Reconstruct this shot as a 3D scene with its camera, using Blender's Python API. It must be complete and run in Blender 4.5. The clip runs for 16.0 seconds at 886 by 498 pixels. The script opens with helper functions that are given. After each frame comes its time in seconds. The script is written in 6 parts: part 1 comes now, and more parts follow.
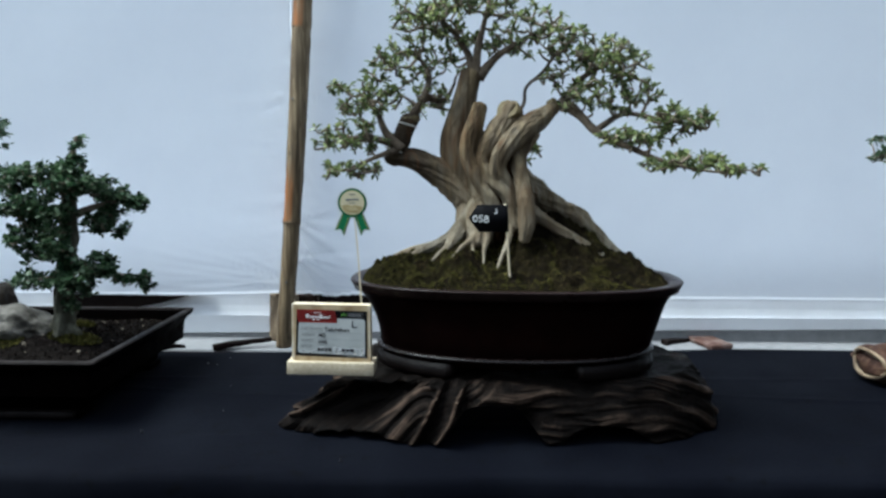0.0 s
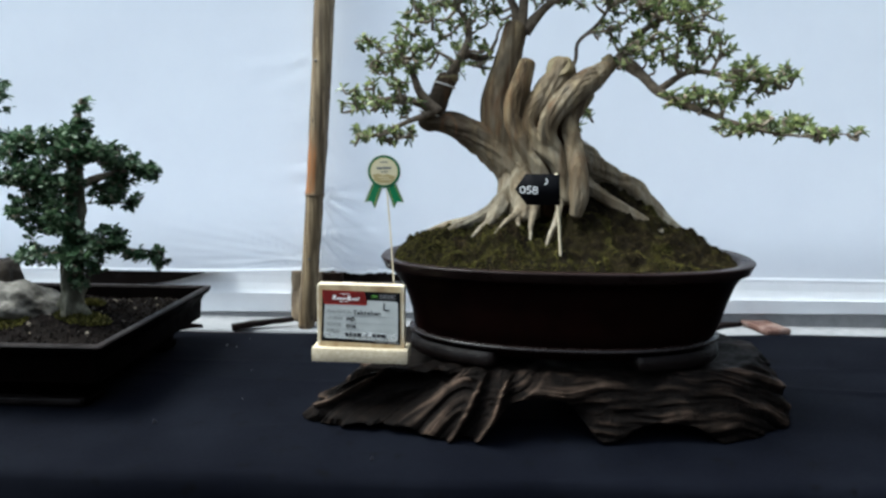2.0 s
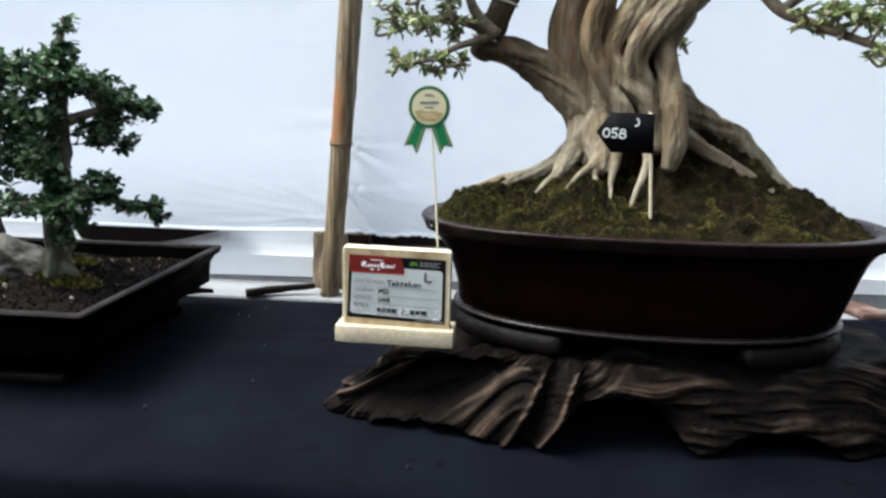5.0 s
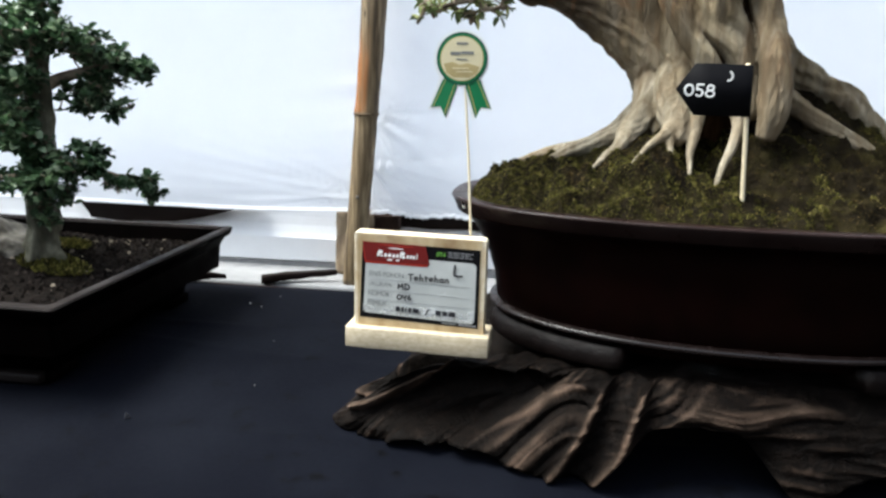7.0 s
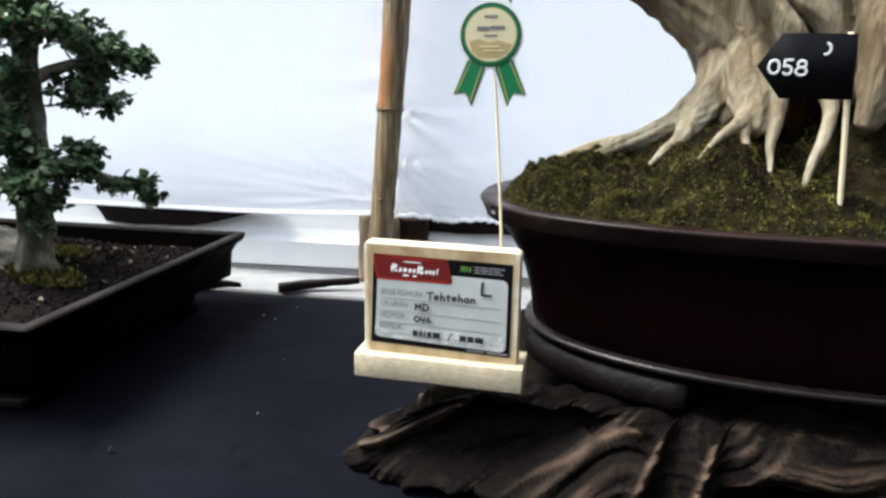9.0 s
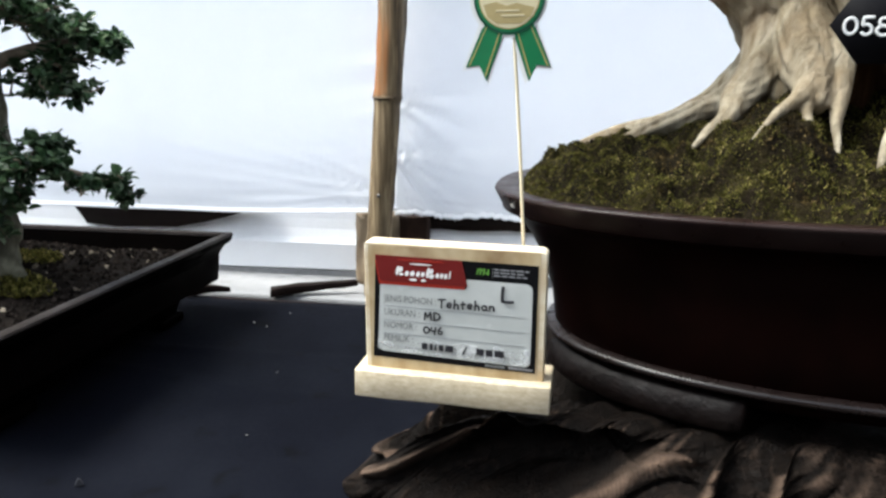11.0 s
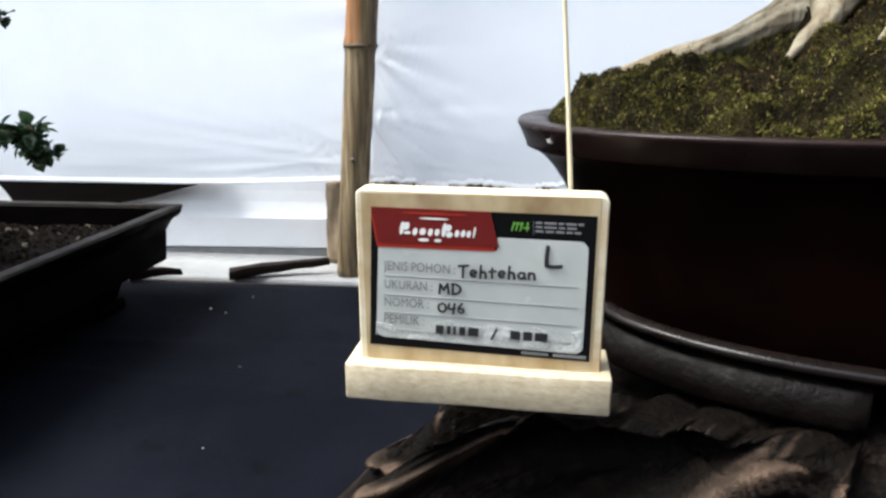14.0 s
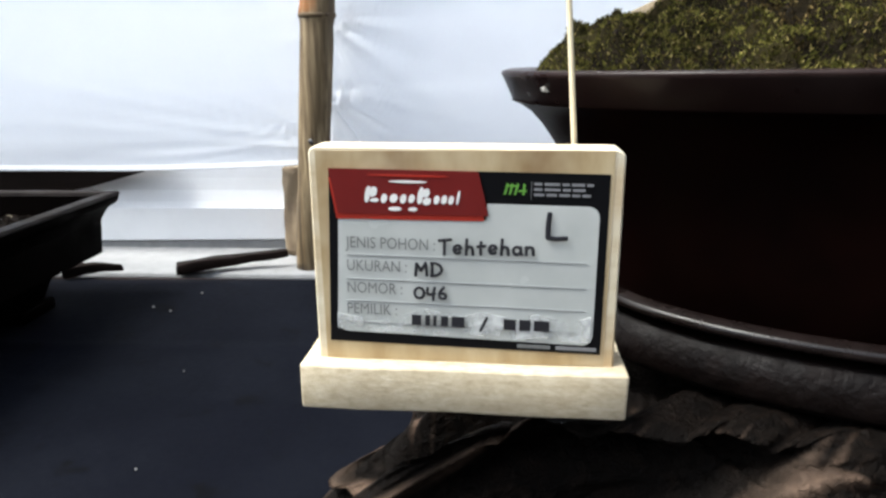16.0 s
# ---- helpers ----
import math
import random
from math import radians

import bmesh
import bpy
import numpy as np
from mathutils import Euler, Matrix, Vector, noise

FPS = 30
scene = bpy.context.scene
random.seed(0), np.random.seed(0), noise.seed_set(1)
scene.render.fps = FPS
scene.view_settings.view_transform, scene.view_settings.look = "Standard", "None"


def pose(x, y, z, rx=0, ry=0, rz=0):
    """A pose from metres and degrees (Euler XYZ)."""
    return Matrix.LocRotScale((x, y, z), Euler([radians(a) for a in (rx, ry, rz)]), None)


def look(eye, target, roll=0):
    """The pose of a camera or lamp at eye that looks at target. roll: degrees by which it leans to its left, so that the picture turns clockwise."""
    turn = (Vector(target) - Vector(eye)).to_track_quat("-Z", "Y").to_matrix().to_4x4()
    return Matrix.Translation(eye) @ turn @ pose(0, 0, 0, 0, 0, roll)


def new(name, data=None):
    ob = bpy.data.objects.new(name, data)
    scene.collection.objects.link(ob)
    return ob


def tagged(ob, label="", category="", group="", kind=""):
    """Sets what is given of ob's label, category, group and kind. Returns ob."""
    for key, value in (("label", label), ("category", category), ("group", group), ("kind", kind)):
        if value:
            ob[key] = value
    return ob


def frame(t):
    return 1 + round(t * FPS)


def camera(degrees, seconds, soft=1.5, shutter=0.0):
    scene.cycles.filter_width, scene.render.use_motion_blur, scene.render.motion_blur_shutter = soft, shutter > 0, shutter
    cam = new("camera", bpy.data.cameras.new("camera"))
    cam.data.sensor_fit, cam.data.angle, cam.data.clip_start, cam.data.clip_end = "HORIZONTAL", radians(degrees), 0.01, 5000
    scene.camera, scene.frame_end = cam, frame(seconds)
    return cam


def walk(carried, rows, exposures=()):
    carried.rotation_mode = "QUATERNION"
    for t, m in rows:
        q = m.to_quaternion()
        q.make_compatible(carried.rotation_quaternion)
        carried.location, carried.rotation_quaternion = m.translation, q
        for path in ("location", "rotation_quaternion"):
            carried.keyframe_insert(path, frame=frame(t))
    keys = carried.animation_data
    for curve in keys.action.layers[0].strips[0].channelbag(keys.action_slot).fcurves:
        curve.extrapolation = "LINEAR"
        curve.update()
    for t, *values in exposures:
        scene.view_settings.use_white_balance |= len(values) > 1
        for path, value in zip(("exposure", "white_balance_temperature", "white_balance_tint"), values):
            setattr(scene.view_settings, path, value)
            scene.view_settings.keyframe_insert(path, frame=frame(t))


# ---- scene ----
cam = camera(68.0, 16.0, soft=2.6)
PATH = [
    (0, (0.028, -0.009, 1.261), (0.001, 1.975, 1.009), 0.3),
    (0.5, (0.019, 0.019, 1.253), (-0.034, 2.0, 0.984), 0.3),
    (1, (0.008, 0.051, 1.251), (-0.055, 2.027, 0.951), 0.4),
    (1.5, (-0.002, 0.086, 1.247), (-0.085, 2.059, 0.934), 0.4),
    (2, (-0.014, 0.122, 1.242), (-0.097, 2.094, 0.917), 0.4),
    (2.5, (-0.024, 0.159, 1.238), (-0.126, 2.127, 0.894), 0.6),
    (3, (-0.036, 0.193, 1.229), (-0.157, 2.157, 0.869), 0.5),
    (3.5, (-0.045, 0.228, 1.222), (-0.159, 2.188, 0.84), 1.1),
    (4, (-0.055, 0.263, 1.213), (-0.182, 2.221, 0.826), 1.4),
    (4.5, (-0.062, 0.301, 1.203), (-0.195, 2.254, 0.793), 1.8),
    (5, (-0.069, 0.339, 1.193), (-0.22, 2.287, 0.765), 1.4),
    (7.5, (-0.077, 0.544, 1.16), (-0.378, 2.458, 0.665), 1.1),
    (8, (-0.078, 0.575, 1.157), (-0.417, 2.483, 0.662), 0.7),
    (8.5, (-0.08, 0.601, 1.152), (-0.449, 2.504, 0.662), 0.8),
    (11, (-0.113, 0.704, 1.128), (-0.474, 2.608, 0.632), -0.2),
    (11.5, (-0.126, 0.724, 1.118), (-0.484, 2.623, 0.603), -0.4),
    (12, (-0.14, 0.745, 1.108), (-0.493, 2.641, 0.58), -0.6),
    (12.5, (-0.15, 0.765, 1.1), (-0.49, 2.663, 0.572), -0.8),
    (13, (-0.158, 0.786, 1.091), (-0.459, 2.69, 0.556), -0.6),
    (13.5, (-0.165, 0.807, 1.081), (-0.442, 2.715, 0.547), -0.6),
    (14, (-0.173, 0.827, 1.072), (-0.418, 2.737, 0.531), -0.5),
    (14.5, (-0.18, 0.846, 1.061), (-0.407, 2.758, 0.52), -0.7),
    (15, (-0.185, 0.865, 1.053), (-0.381, 2.78, 0.511), -0.5),
    (15.5, (-0.188, 0.881, 1.046), (-0.358, 2.798, 0.499), -0.6),
    (16, (-0.188, 0.897, 1.039), (-0.326, 2.814, 0.486), -0.7),
]
EXPOSURES = [(0, 1.27, 5700, -1), (1.5, 1.51, 5860, 0), (3.5, 1.71, 6000, 2), (5.0, 1.83, 6160, 3), (8.0, 2.02, 6350, 4), (16.0, 2.0, 6400, 5)]
walk(cam, [(t, look(eye, target, roll)) for t, eye, target, roll in PATH], EXPOSURES)

# ---- light ----
world = bpy.data.worlds.new("sky")
scene.world = world
world.use_nodes = True
wn = world.node_tree.nodes
sky = wn.new("ShaderNodeTexSky")
sky.sky_type, sky.sun_disc = "NISHITA", False
sky.sun_elevation, sky.sun_rotation = radians(62), radians(-70)
sky.air_density, sky.dust_density, sky.ozone_density = 1.0, 4.0, 1.0
haze = wn.new("ShaderNodeHueSaturation")
haze.inputs["Saturation"].default_value = 0.45
world.node_tree.links.new(sky.outputs[0], haze.inputs["Color"])
world.node_tree.links.new(haze.outputs[0], wn["Background"].inputs[0])
wn["Background"].inputs[1].default_value = 0.15
sun = new("sun", bpy.data.lights.new("sun", "SUN"))
sun.data.energy, sun.data.angle, sun.data.color = 1.7, radians(28), (1.0, 0.97, 0.93)
sun.matrix_world = look((-3.0, 0.6, 6.5), (0.0, 1.3, 0.9))


# ---- materials ----
def ramp(nt, fac, stops):
    r = nt.nodes.new("ShaderNodeValToRGB")
    el = r.color_ramp.elements
    while len(el) < len(stops):
        el.new(0.5)
    for e, (p, c) in zip(el, stops):
        e.position, e.color = p, (*c, 1)
    nt.links.new(fac, r.inputs[0])
    return r.outputs[0]


def coords(nt, scale=(1, 1, 1), generated=False):
    tc, mp = nt.nodes.new("ShaderNodeTexCoord"), nt.nodes.new("ShaderNodeMapping")
    mp.inputs["Scale"].default_value = scale
    nt.links.new(tc.outputs["Generated" if generated else "Object"], mp.inputs[0])
    return mp.outputs[0]


def noise_tex(nt, vec, scale, detail=4.0, rough=0.55, distort=0.0):
    n = nt.nodes.new("ShaderNodeTexNoise")
    n.inputs["Scale"].default_value, n.inputs["Detail"].default_value = scale, detail
    n.inputs["Roughness"].default_value, n.inputs["Distortion"].default_value = rough, distort
    nt.links.new(vec, n.inputs["Vector"])
    return n.outputs[0]


def mixed(nt, fac, a, b, mode="MIX"):
    m = nt.nodes.new("ShaderNodeMix")
    m.data_type, m.blend_type = "RGBA", mode
    for sock, v in ((m.inputs[0], fac), (m.inputs[6], a), (m.inputs[7], b)):
        if isinstance(v, (int, float)):
            sock.default_value = v
        elif isinstance(v, tuple):
            sock.default_value = (*v, 1)
        else:
            nt.links.new(v, sock)
    return m.outputs[2]


def surface(name, stops, scale, stretch=(1, 1, 1), stain=None, stain_scale=3.0, stain_amount=0.5, rough=0.6, rough_var=0.15, bump=0.2,
            bump_scale=None, bump_dist=0.002, metal=0.0, distort=0.0, spec=0.5, islands=0.0, sheen=0.0, stain_stretch=(1, 1, 1)):
    """Two scales of colour, uneven gloss and a fine relief."""
    m = bpy.data.materials.new(name)
    m.use_nodes = True
    nt = m.node_tree
    bsdf = nt.nodes["Principled BSDF"]
    vec = coords(nt, stretch)
    fine = noise_tex(nt, vec, scale, 6.0, 0.6, distort)
    col = ramp(nt, fine, stops)
    if stain:
        blot = noise_tex(nt, coords(nt, stain_stretch), stain_scale, 3.0)
        fac = ramp(nt, blot, [(0.42, (0, 0, 0)), (0.68, (stain_amount,) * 3)])
        col = mixed(nt, fac, col, stain)
    if islands:
        geo = nt.nodes.new("ShaderNodeNewGeometry")
        val = ramp(nt, geo.outputs["Random Per Island"], [(0, (1 - islands,) * 3), (1, (1 + islands,) * 3)])
        col = mixed(nt, 1.0, col, val, "MULTIPLY")
    nt.links.new(col, bsdf.inputs["Base Color"])
    rr = ramp(nt, noise_tex(nt, vec, scale * 0.6), [(0.3, (rough - rough_var,) * 3), (0.7, (rough + rough_var,) * 3)])
    nt.links.new(rr, bsdf.inputs["Roughness"])
    bsdf.inputs["Metallic"].default_value = metal
    bsdf.inputs["Specular IOR Level"].default_value = spec
    bsdf.inputs["Sheen Weight"].default_value = sheen
    if bump:
        b = nt.nodes.new("ShaderNodeBump")
        b.inputs["Strength"].default_value, b.inputs["Distance"].default_value = bump, bump_dist
        nt.links.new(noise_tex(nt, vec, bump_scale or scale * 2, 5.0, 0.6, distort), b.inputs["Height"])
        nt.links.new(b.outputs[0], bsdf.inputs["Normal"])
    return m


def leaf_material(name, stops, rough=0.4, through_amount=0.3, spec=0.5, patch=120, patch_amount=0.35):
    m = bpy.data.materials.new(name)
    m.use_nodes = True
    nt = m.node_tree
    bsdf, out = nt.nodes["Principled BSDF"], nt.nodes["Material Output"]
    geo = nt.nodes.new("ShaderNodeNewGeometry")
    info, add, wrap = nt.nodes.new("ShaderNodeObjectInfo"), nt.nodes.new("ShaderNodeMath"), nt.nodes.new("ShaderNodeMath")
    add.operation, wrap.operation = "ADD", "FRACT"
    nt.links.new(geo.outputs["Random Per Island"], add.inputs[0])
    nt.links.new(info.outputs["Random"], add.inputs[1])
    nt.links.new(add.outputs[0], wrap.inputs[0])
    bsdf.inputs["Specular IOR Level"].default_value = spec
    col = ramp(nt, wrap.outputs[0], stops)
    col = mixed(nt, patch_amount, col, ramp(nt, noise_tex(nt, coords(nt), patch), [(0.3, (0.35, 0.35, 0.35)), (0.7, (1.3, 1.3, 1.2))]), "MULTIPLY")
    nt.links.new(col, bsdf.inputs["Base Color"])
    bsdf.inputs["Roughness"].default_value = rough
    tr, mx = nt.nodes.new("ShaderNodeBsdfTranslucent"), nt.nodes.new("ShaderNodeMixShader")
    nt.links.new(col, tr.inputs[0])
    mx.inputs[0].default_value = through_amount
    nt.links.new(bsdf.outputs[0], mx.inputs[1])
    nt.links.new(tr.outputs[0], mx.inputs[2])
    nt.links.new(mx.outputs[0], out.inputs[0])
    return m


def plain(name, colour, rough=0.5, spec=0.5):
    return surface(name, [(0.3, tuple(c * 0.92 for c in colour)), (0.7, tuple(min(1, c * 1.05) for c in colour))], 60, rough=rough, rough_var=0.08, bump=0.05, spec=spec)


def cloth_material(name, stops, through_amount):
    """White backdrop cloth that lets some of the daylight behind it through."""
    m = surface(name, stops, 5, rough=0.8, rough_var=0.1, bump=0.15, bump_scale=40, bump_dist=0.004)
    nt = m.node_tree
    bsdf, out = nt.nodes["Principled BSDF"], nt.nodes["Material Output"]
    tr, mx = nt.nodes.new("ShaderNodeBsdfTranslucent"), nt.nodes.new("ShaderNodeMixShader")
    tr.inputs[0].default_value = (0.86, 0.88, 0.92, 1)
    mx.inputs[0].default_value = through_amount
    nt.links.new(bsdf.outputs[0], mx.inputs[1])
    nt.links.new(tr.outputs[0], mx.inputs[2])
    nt.links.new(mx.outputs[0], out.inputs[0])
    return m


M_CLOTH = cloth_material("white_cloth", [(0.3, (0.78, 0.79, 0.82)), (0.7, (0.84, 0.85, 0.87))], 0.45)
M_TABLE = surface("black_tablecloth", [(0.3, (0.00105, 0.0014, 0.0032)), (0.7, (0.0019, 0.0025, 0.0054))], 260, stain=(0.0034, 0.0042, 0.0072), stain_scale=7, stain_amount=0.8,
                  rough=0.88, rough_var=0.06, bump=0.35, bump_scale=500, bump_dist=0.0006, spec=0.055)
weave = M_TABLE.node_tree
weave_col = weave.nodes["Principled BSDF"].inputs["Base Color"].links[0].from_socket
weave_spots = ramp(weave, noise_tex(weave, coords(weave), 34, 2.0), [(0.62, (0, 0, 0)), (0.72, (0.75, 0.75, 0.75))])
weave.links.new(mixed(weave, weave_spots, weave_col, (0.0006, 0.0006, 0.0009)), weave.nodes["Principled BSDF"].inputs["Base Color"])
M_LEDGE = surface("grey_concrete", [(0.3, (0.19, 0.19, 0.193)), (0.7, (0.255, 0.255, 0.258))], 40, stain=(0.28, 0.28, 0.28), rough=0.85, bump=0.3)
M_GROUND = surface("dusty_ground", [(0.3, (0.035, 0.034, 0.033)), (0.7, (0.06, 0.058, 0.056))], 12, stain=(0.028, 0.027, 0.026), stain_scale=1.0, rough=0.9, bump=0.4)
M_PLINTH = surface("white_plinth_paint", [(0.3, (0.84, 0.85, 0.87)), (0.7, (0.89, 0.9, 0.92))], 18, stain=(0.76, 0.76, 0.77), rough=0.6, bump=0.1)
M_LIGHT_BLOCK = surface("dark_light_block", [(0.3, (0.025, 0.025, 0.027)), (0.7, (0.04, 0.04, 0.043))], 9, rough=0.9, bump=0.2)
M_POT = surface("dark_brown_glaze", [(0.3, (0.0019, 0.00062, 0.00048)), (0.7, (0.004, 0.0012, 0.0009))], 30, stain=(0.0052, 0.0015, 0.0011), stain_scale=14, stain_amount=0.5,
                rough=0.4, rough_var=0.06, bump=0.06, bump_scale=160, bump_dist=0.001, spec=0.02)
# light on the pot's rim and ridge is put into glazes paler than the wall
M_RIM = surface("lit_brown_glaze", [(0.3, (0.0085, 0.0042, 0.0038)), (0.7, (0.0155, 0.0082, 0.0075))], 60, stain=(0.021, 0.0135, 0.0125), stain_scale=24, stain_amount=0.6,
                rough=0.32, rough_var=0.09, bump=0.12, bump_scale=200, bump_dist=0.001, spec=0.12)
M_RIDGE = surface("lit_ridge_glaze", [(0.3, (0.0055, 0.0032, 0.0028)), (0.7, (0.0115, 0.0075, 0.0068))], 60, rough=0.27, rough_var=0.08, bump=0.1, bump_scale=200, bump_dist=0.001, spec=0.3)
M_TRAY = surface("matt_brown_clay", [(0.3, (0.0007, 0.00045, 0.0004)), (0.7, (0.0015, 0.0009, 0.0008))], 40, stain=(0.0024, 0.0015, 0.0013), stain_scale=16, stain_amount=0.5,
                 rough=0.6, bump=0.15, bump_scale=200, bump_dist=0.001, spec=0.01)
# highlight along the tray's rim and base ledge, painted as paler clay
M_TRAY_LIT = surface("lit_clay_edge", [(0.3, (0.007, 0.0052, 0.0047)), (0.7, (0.0145, 0.011, 0.010))], 50, stain=(0.024, 0.0195, 0.018), stain_scale=20, stain_amount=0.5,
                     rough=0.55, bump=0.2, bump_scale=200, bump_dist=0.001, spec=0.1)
# glaze of the pot's feet, with the light they catch painted in
M_FOOT = surface("lit_foot_glaze", [(0.3, (0.0022, 0.0012, 0.001)), (0.7, (0.0058, 0.0034, 0.0029))], 90, stain=(0.0022, 0.0013, 0.0012), stain_scale=16, stain_amount=0.7,
                 rough=0.46, rough_var=0.16, bump=0.7, bump_scale=150, bump_dist=0.0022, spec=0.1)
M_BARK = surface("pale_twisted_bark", [(0.26, (0.08, 0.058, 0.034)), (0.40, (0.19, 0.156, 0.104)), (0.55, (0.31, 0.272, 0.20)), (0.76, (0.47, 0.43, 0.34))], 58, stretch=(1, 1, 0.14),
                 stain=(0.20, 0.148, 0.09), stain_scale=20, stain_amount=0.8, stain_stretch=(1, 1, 0.35), rough=0.8, bump=0.9, bump_scale=130, bump_dist=0.005, distort=0.5, spec=0.2)
# the bark turns olive-brown up the trunk; the side branch's dark brown has its shade painted in
bark = M_BARK.node_tree
bark_col = bark.nodes["Principled BSDF"].inputs["Base Color"].links[0].from_socket
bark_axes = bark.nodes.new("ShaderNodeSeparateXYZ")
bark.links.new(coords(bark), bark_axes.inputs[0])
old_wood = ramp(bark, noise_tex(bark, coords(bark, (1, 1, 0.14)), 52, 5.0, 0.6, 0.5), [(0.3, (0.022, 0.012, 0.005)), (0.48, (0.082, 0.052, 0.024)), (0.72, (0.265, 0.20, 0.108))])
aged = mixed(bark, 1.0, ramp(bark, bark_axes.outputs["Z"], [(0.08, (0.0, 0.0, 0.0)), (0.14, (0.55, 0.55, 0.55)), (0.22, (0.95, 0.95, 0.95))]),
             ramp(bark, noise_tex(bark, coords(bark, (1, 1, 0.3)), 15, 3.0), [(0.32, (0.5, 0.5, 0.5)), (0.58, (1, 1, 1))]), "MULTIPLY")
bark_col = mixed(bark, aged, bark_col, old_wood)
outward = bark.nodes.new("ShaderNodeMath")
outward.operation = "MULTIPLY"
outward.inputs[1].default_value = -1.0
bark.links.new(bark_axes.outputs["X"], outward.inputs[0])
branch_wood = mixed(bark, 1.0, ramp(bark, outward.outputs[0], [(0.105, (0, 0, 0)), (0.16, (0.92, 0.92, 0.92))]), ramp(bark, bark_axes.outputs["Z"], [(0.15, (0, 0, 0)), (0.21, (1, 1, 1))]), "MULTIPLY")
bark_col = mixed(bark, branch_wood, bark_col,
                 ramp(bark, noise_tex(bark, coords(bark, (0.3, 1, 1)), 60, 5.0, 0.6, 0.5), [(0.3, (0.015, 0.0095, 0.0055)), (0.5, (0.042, 0.029, 0.017)), (0.72, (0.11, 0.084, 0.055))]))
rust = ramp(bark, noise_tex(bark, coords(bark, (1, 1, 0.22)), 23, 3.0, 0.6, 1.2), [(0.52, (0, 0, 0)), (0.65, (0.65, 0.65, 0.65))])
rust = mixed(bark, 1.0, rust, ramp(bark, bark_axes.outputs["Z"], [(0.11, (0, 0, 0)), (0.19, (1, 1, 1))]), "MULTIPLY")
bark.links.new(mixed(bark, rust, bark_col, (0.115, 0.056, 0.023)), bark.nodes["Principled BSDF"].inputs["Base Color"])
M_HEART = surface("rusty_heartwood", [(0.3, (0.03, 0.012, 0.005)), (0.5, (0.085, 0.042, 0.018)), (0.72, (0.17, 0.105, 0.055))], 60, stretch=(1, 1, 0.14),
                  stain=(0.02, 0.01, 0.005), stain_scale=24, stain_amount=0.8, stain_stretch=(1, 1, 0.3), rough=0.85, bump=0.9, bump_scale=80, bump_dist=0.004, distort=0.5, spec=0.15)
M_BARK_GREY = surface("grey_brown_bark", [(0.3, (0.035, 0.032, 0.022)), (0.5, (0.105, 0.10, 0.072)), (0.75, (0.25, 0.235, 0.175))], 44, stretch=(1, 1, 0.4),
                      stain=(0.036, 0.035, 0.018), stain_scale=34, stain_amount=0.8, rough=0.85, bump=0.8, bump_scale=80, bump_dist=0.003, spec=0.2)
M_TWIG = surface("grey_brown_twig", [(0.3, (0.085, 0.061, 0.04)), (0.7, (0.31, 0.25, 0.18))], 60, rough=0.8, bump=0.4)
M_LIMB = surface("brown_limb_bark", [(0.3, (0.04, 0.027, 0.016)), (0.7, (0.18, 0.135, 0.09))], 70, rough=0.85, bump=0.5)
M_CUT = surface("cut_wood", [(0.3, (0.085, 0.06, 0.026)), (0.7, (0.25, 0.19, 0.088))], 45, stain=(0.075, 0.07, 0.024), stain_scale=40, rough=0.75, bump=0.4)
M_MOSS = surface("moss_soil", [(0.25, (0.004, 0.003, 0.002)), (0.45, (0.0105, 0.0078, 0.004)), (0.6, (0.024, 0.0195, 0.0068)), (0.8, (0.052, 0.047, 0.014))], 38,
                 stain=(0.0048, 0.0034, 0.002), stain_scale=9, stain_amount=1.0, rough=0.95, rough_var=0.04, bump=1.0, bump_scale=150, bump_dist=0.006, spec=0.06)
M_TUFT = leaf_material("moss_tuft", [(0, (0.032, 0.032, 0.009)), (0.4, (0.074, 0.073, 0.018)), (0.85, (0.155, 0.138, 0.036)), (1, (0.32, 0.26, 0.11))], 0.9, 0.1, 0.06, 40, 1.0)
M_TUFT_BROWN = leaf_material("dry_moss_tuft", [(0, (0.015, 0.010, 0.005)), (0.5, (0.036, 0.025, 0.0105)), (0.9, (0.08, 0.056, 0.022)), (1, (0.24, 0.175, 0.08))], 0.9, 0.05, 0.05, 52, 1.0)
M_SOIL = surface("dark_gravel", [(0.3, (0.0026, 0.002, 0.0017)), (0.7, (0.0095, 0.0072, 0.006))], 90, rough=0.9, bump=0.8, bump_dist=0.004, spec=0.04)
M_GRAIN = leaf_material("gravel_grain", [(0, (0.003, 0.0022, 0.0018)), (0.7, (0.014, 0.0105, 0.009)), (0.96, (0.036, 0.028, 0.024)), (1, (0.27, 0.23, 0.18))], 0.9, 0.0, 0.05)
M_ROCK = surface("pale_rock", [(0.3, (0.06, 0.054, 0.044)), (0.7, (0.26, 0.24, 0.205))], 40, stain=(0.026, 0.022, 0.016), stain_scale=26, stain_amount=1.0, rough=0.9, bump=0.8, bump_dist=0.006)
M_ROCK_BROWN = surface("brown_rock", [(0.3, (0.035, 0.026, 0.018)), (0.7, (0.11, 0.085, 0.06))], 34, stain=(0.015, 0.012, 0.009), stain_scale=14, stain_amount=0.9, rough=0.9, bump=0.8, bump_dist=0.006)
M_LEAF = leaf_material("tea_leaf", [(0, (0.055, 0.074, 0.03)), (0.3, (0.112, 0.15, 0.057)), (0.6, (0.205, 0.252, 0.098)), (0.85, (0.32, 0.38, 0.16)), (1, (0.54, 0.55, 0.24))], 0.35, 0.45)
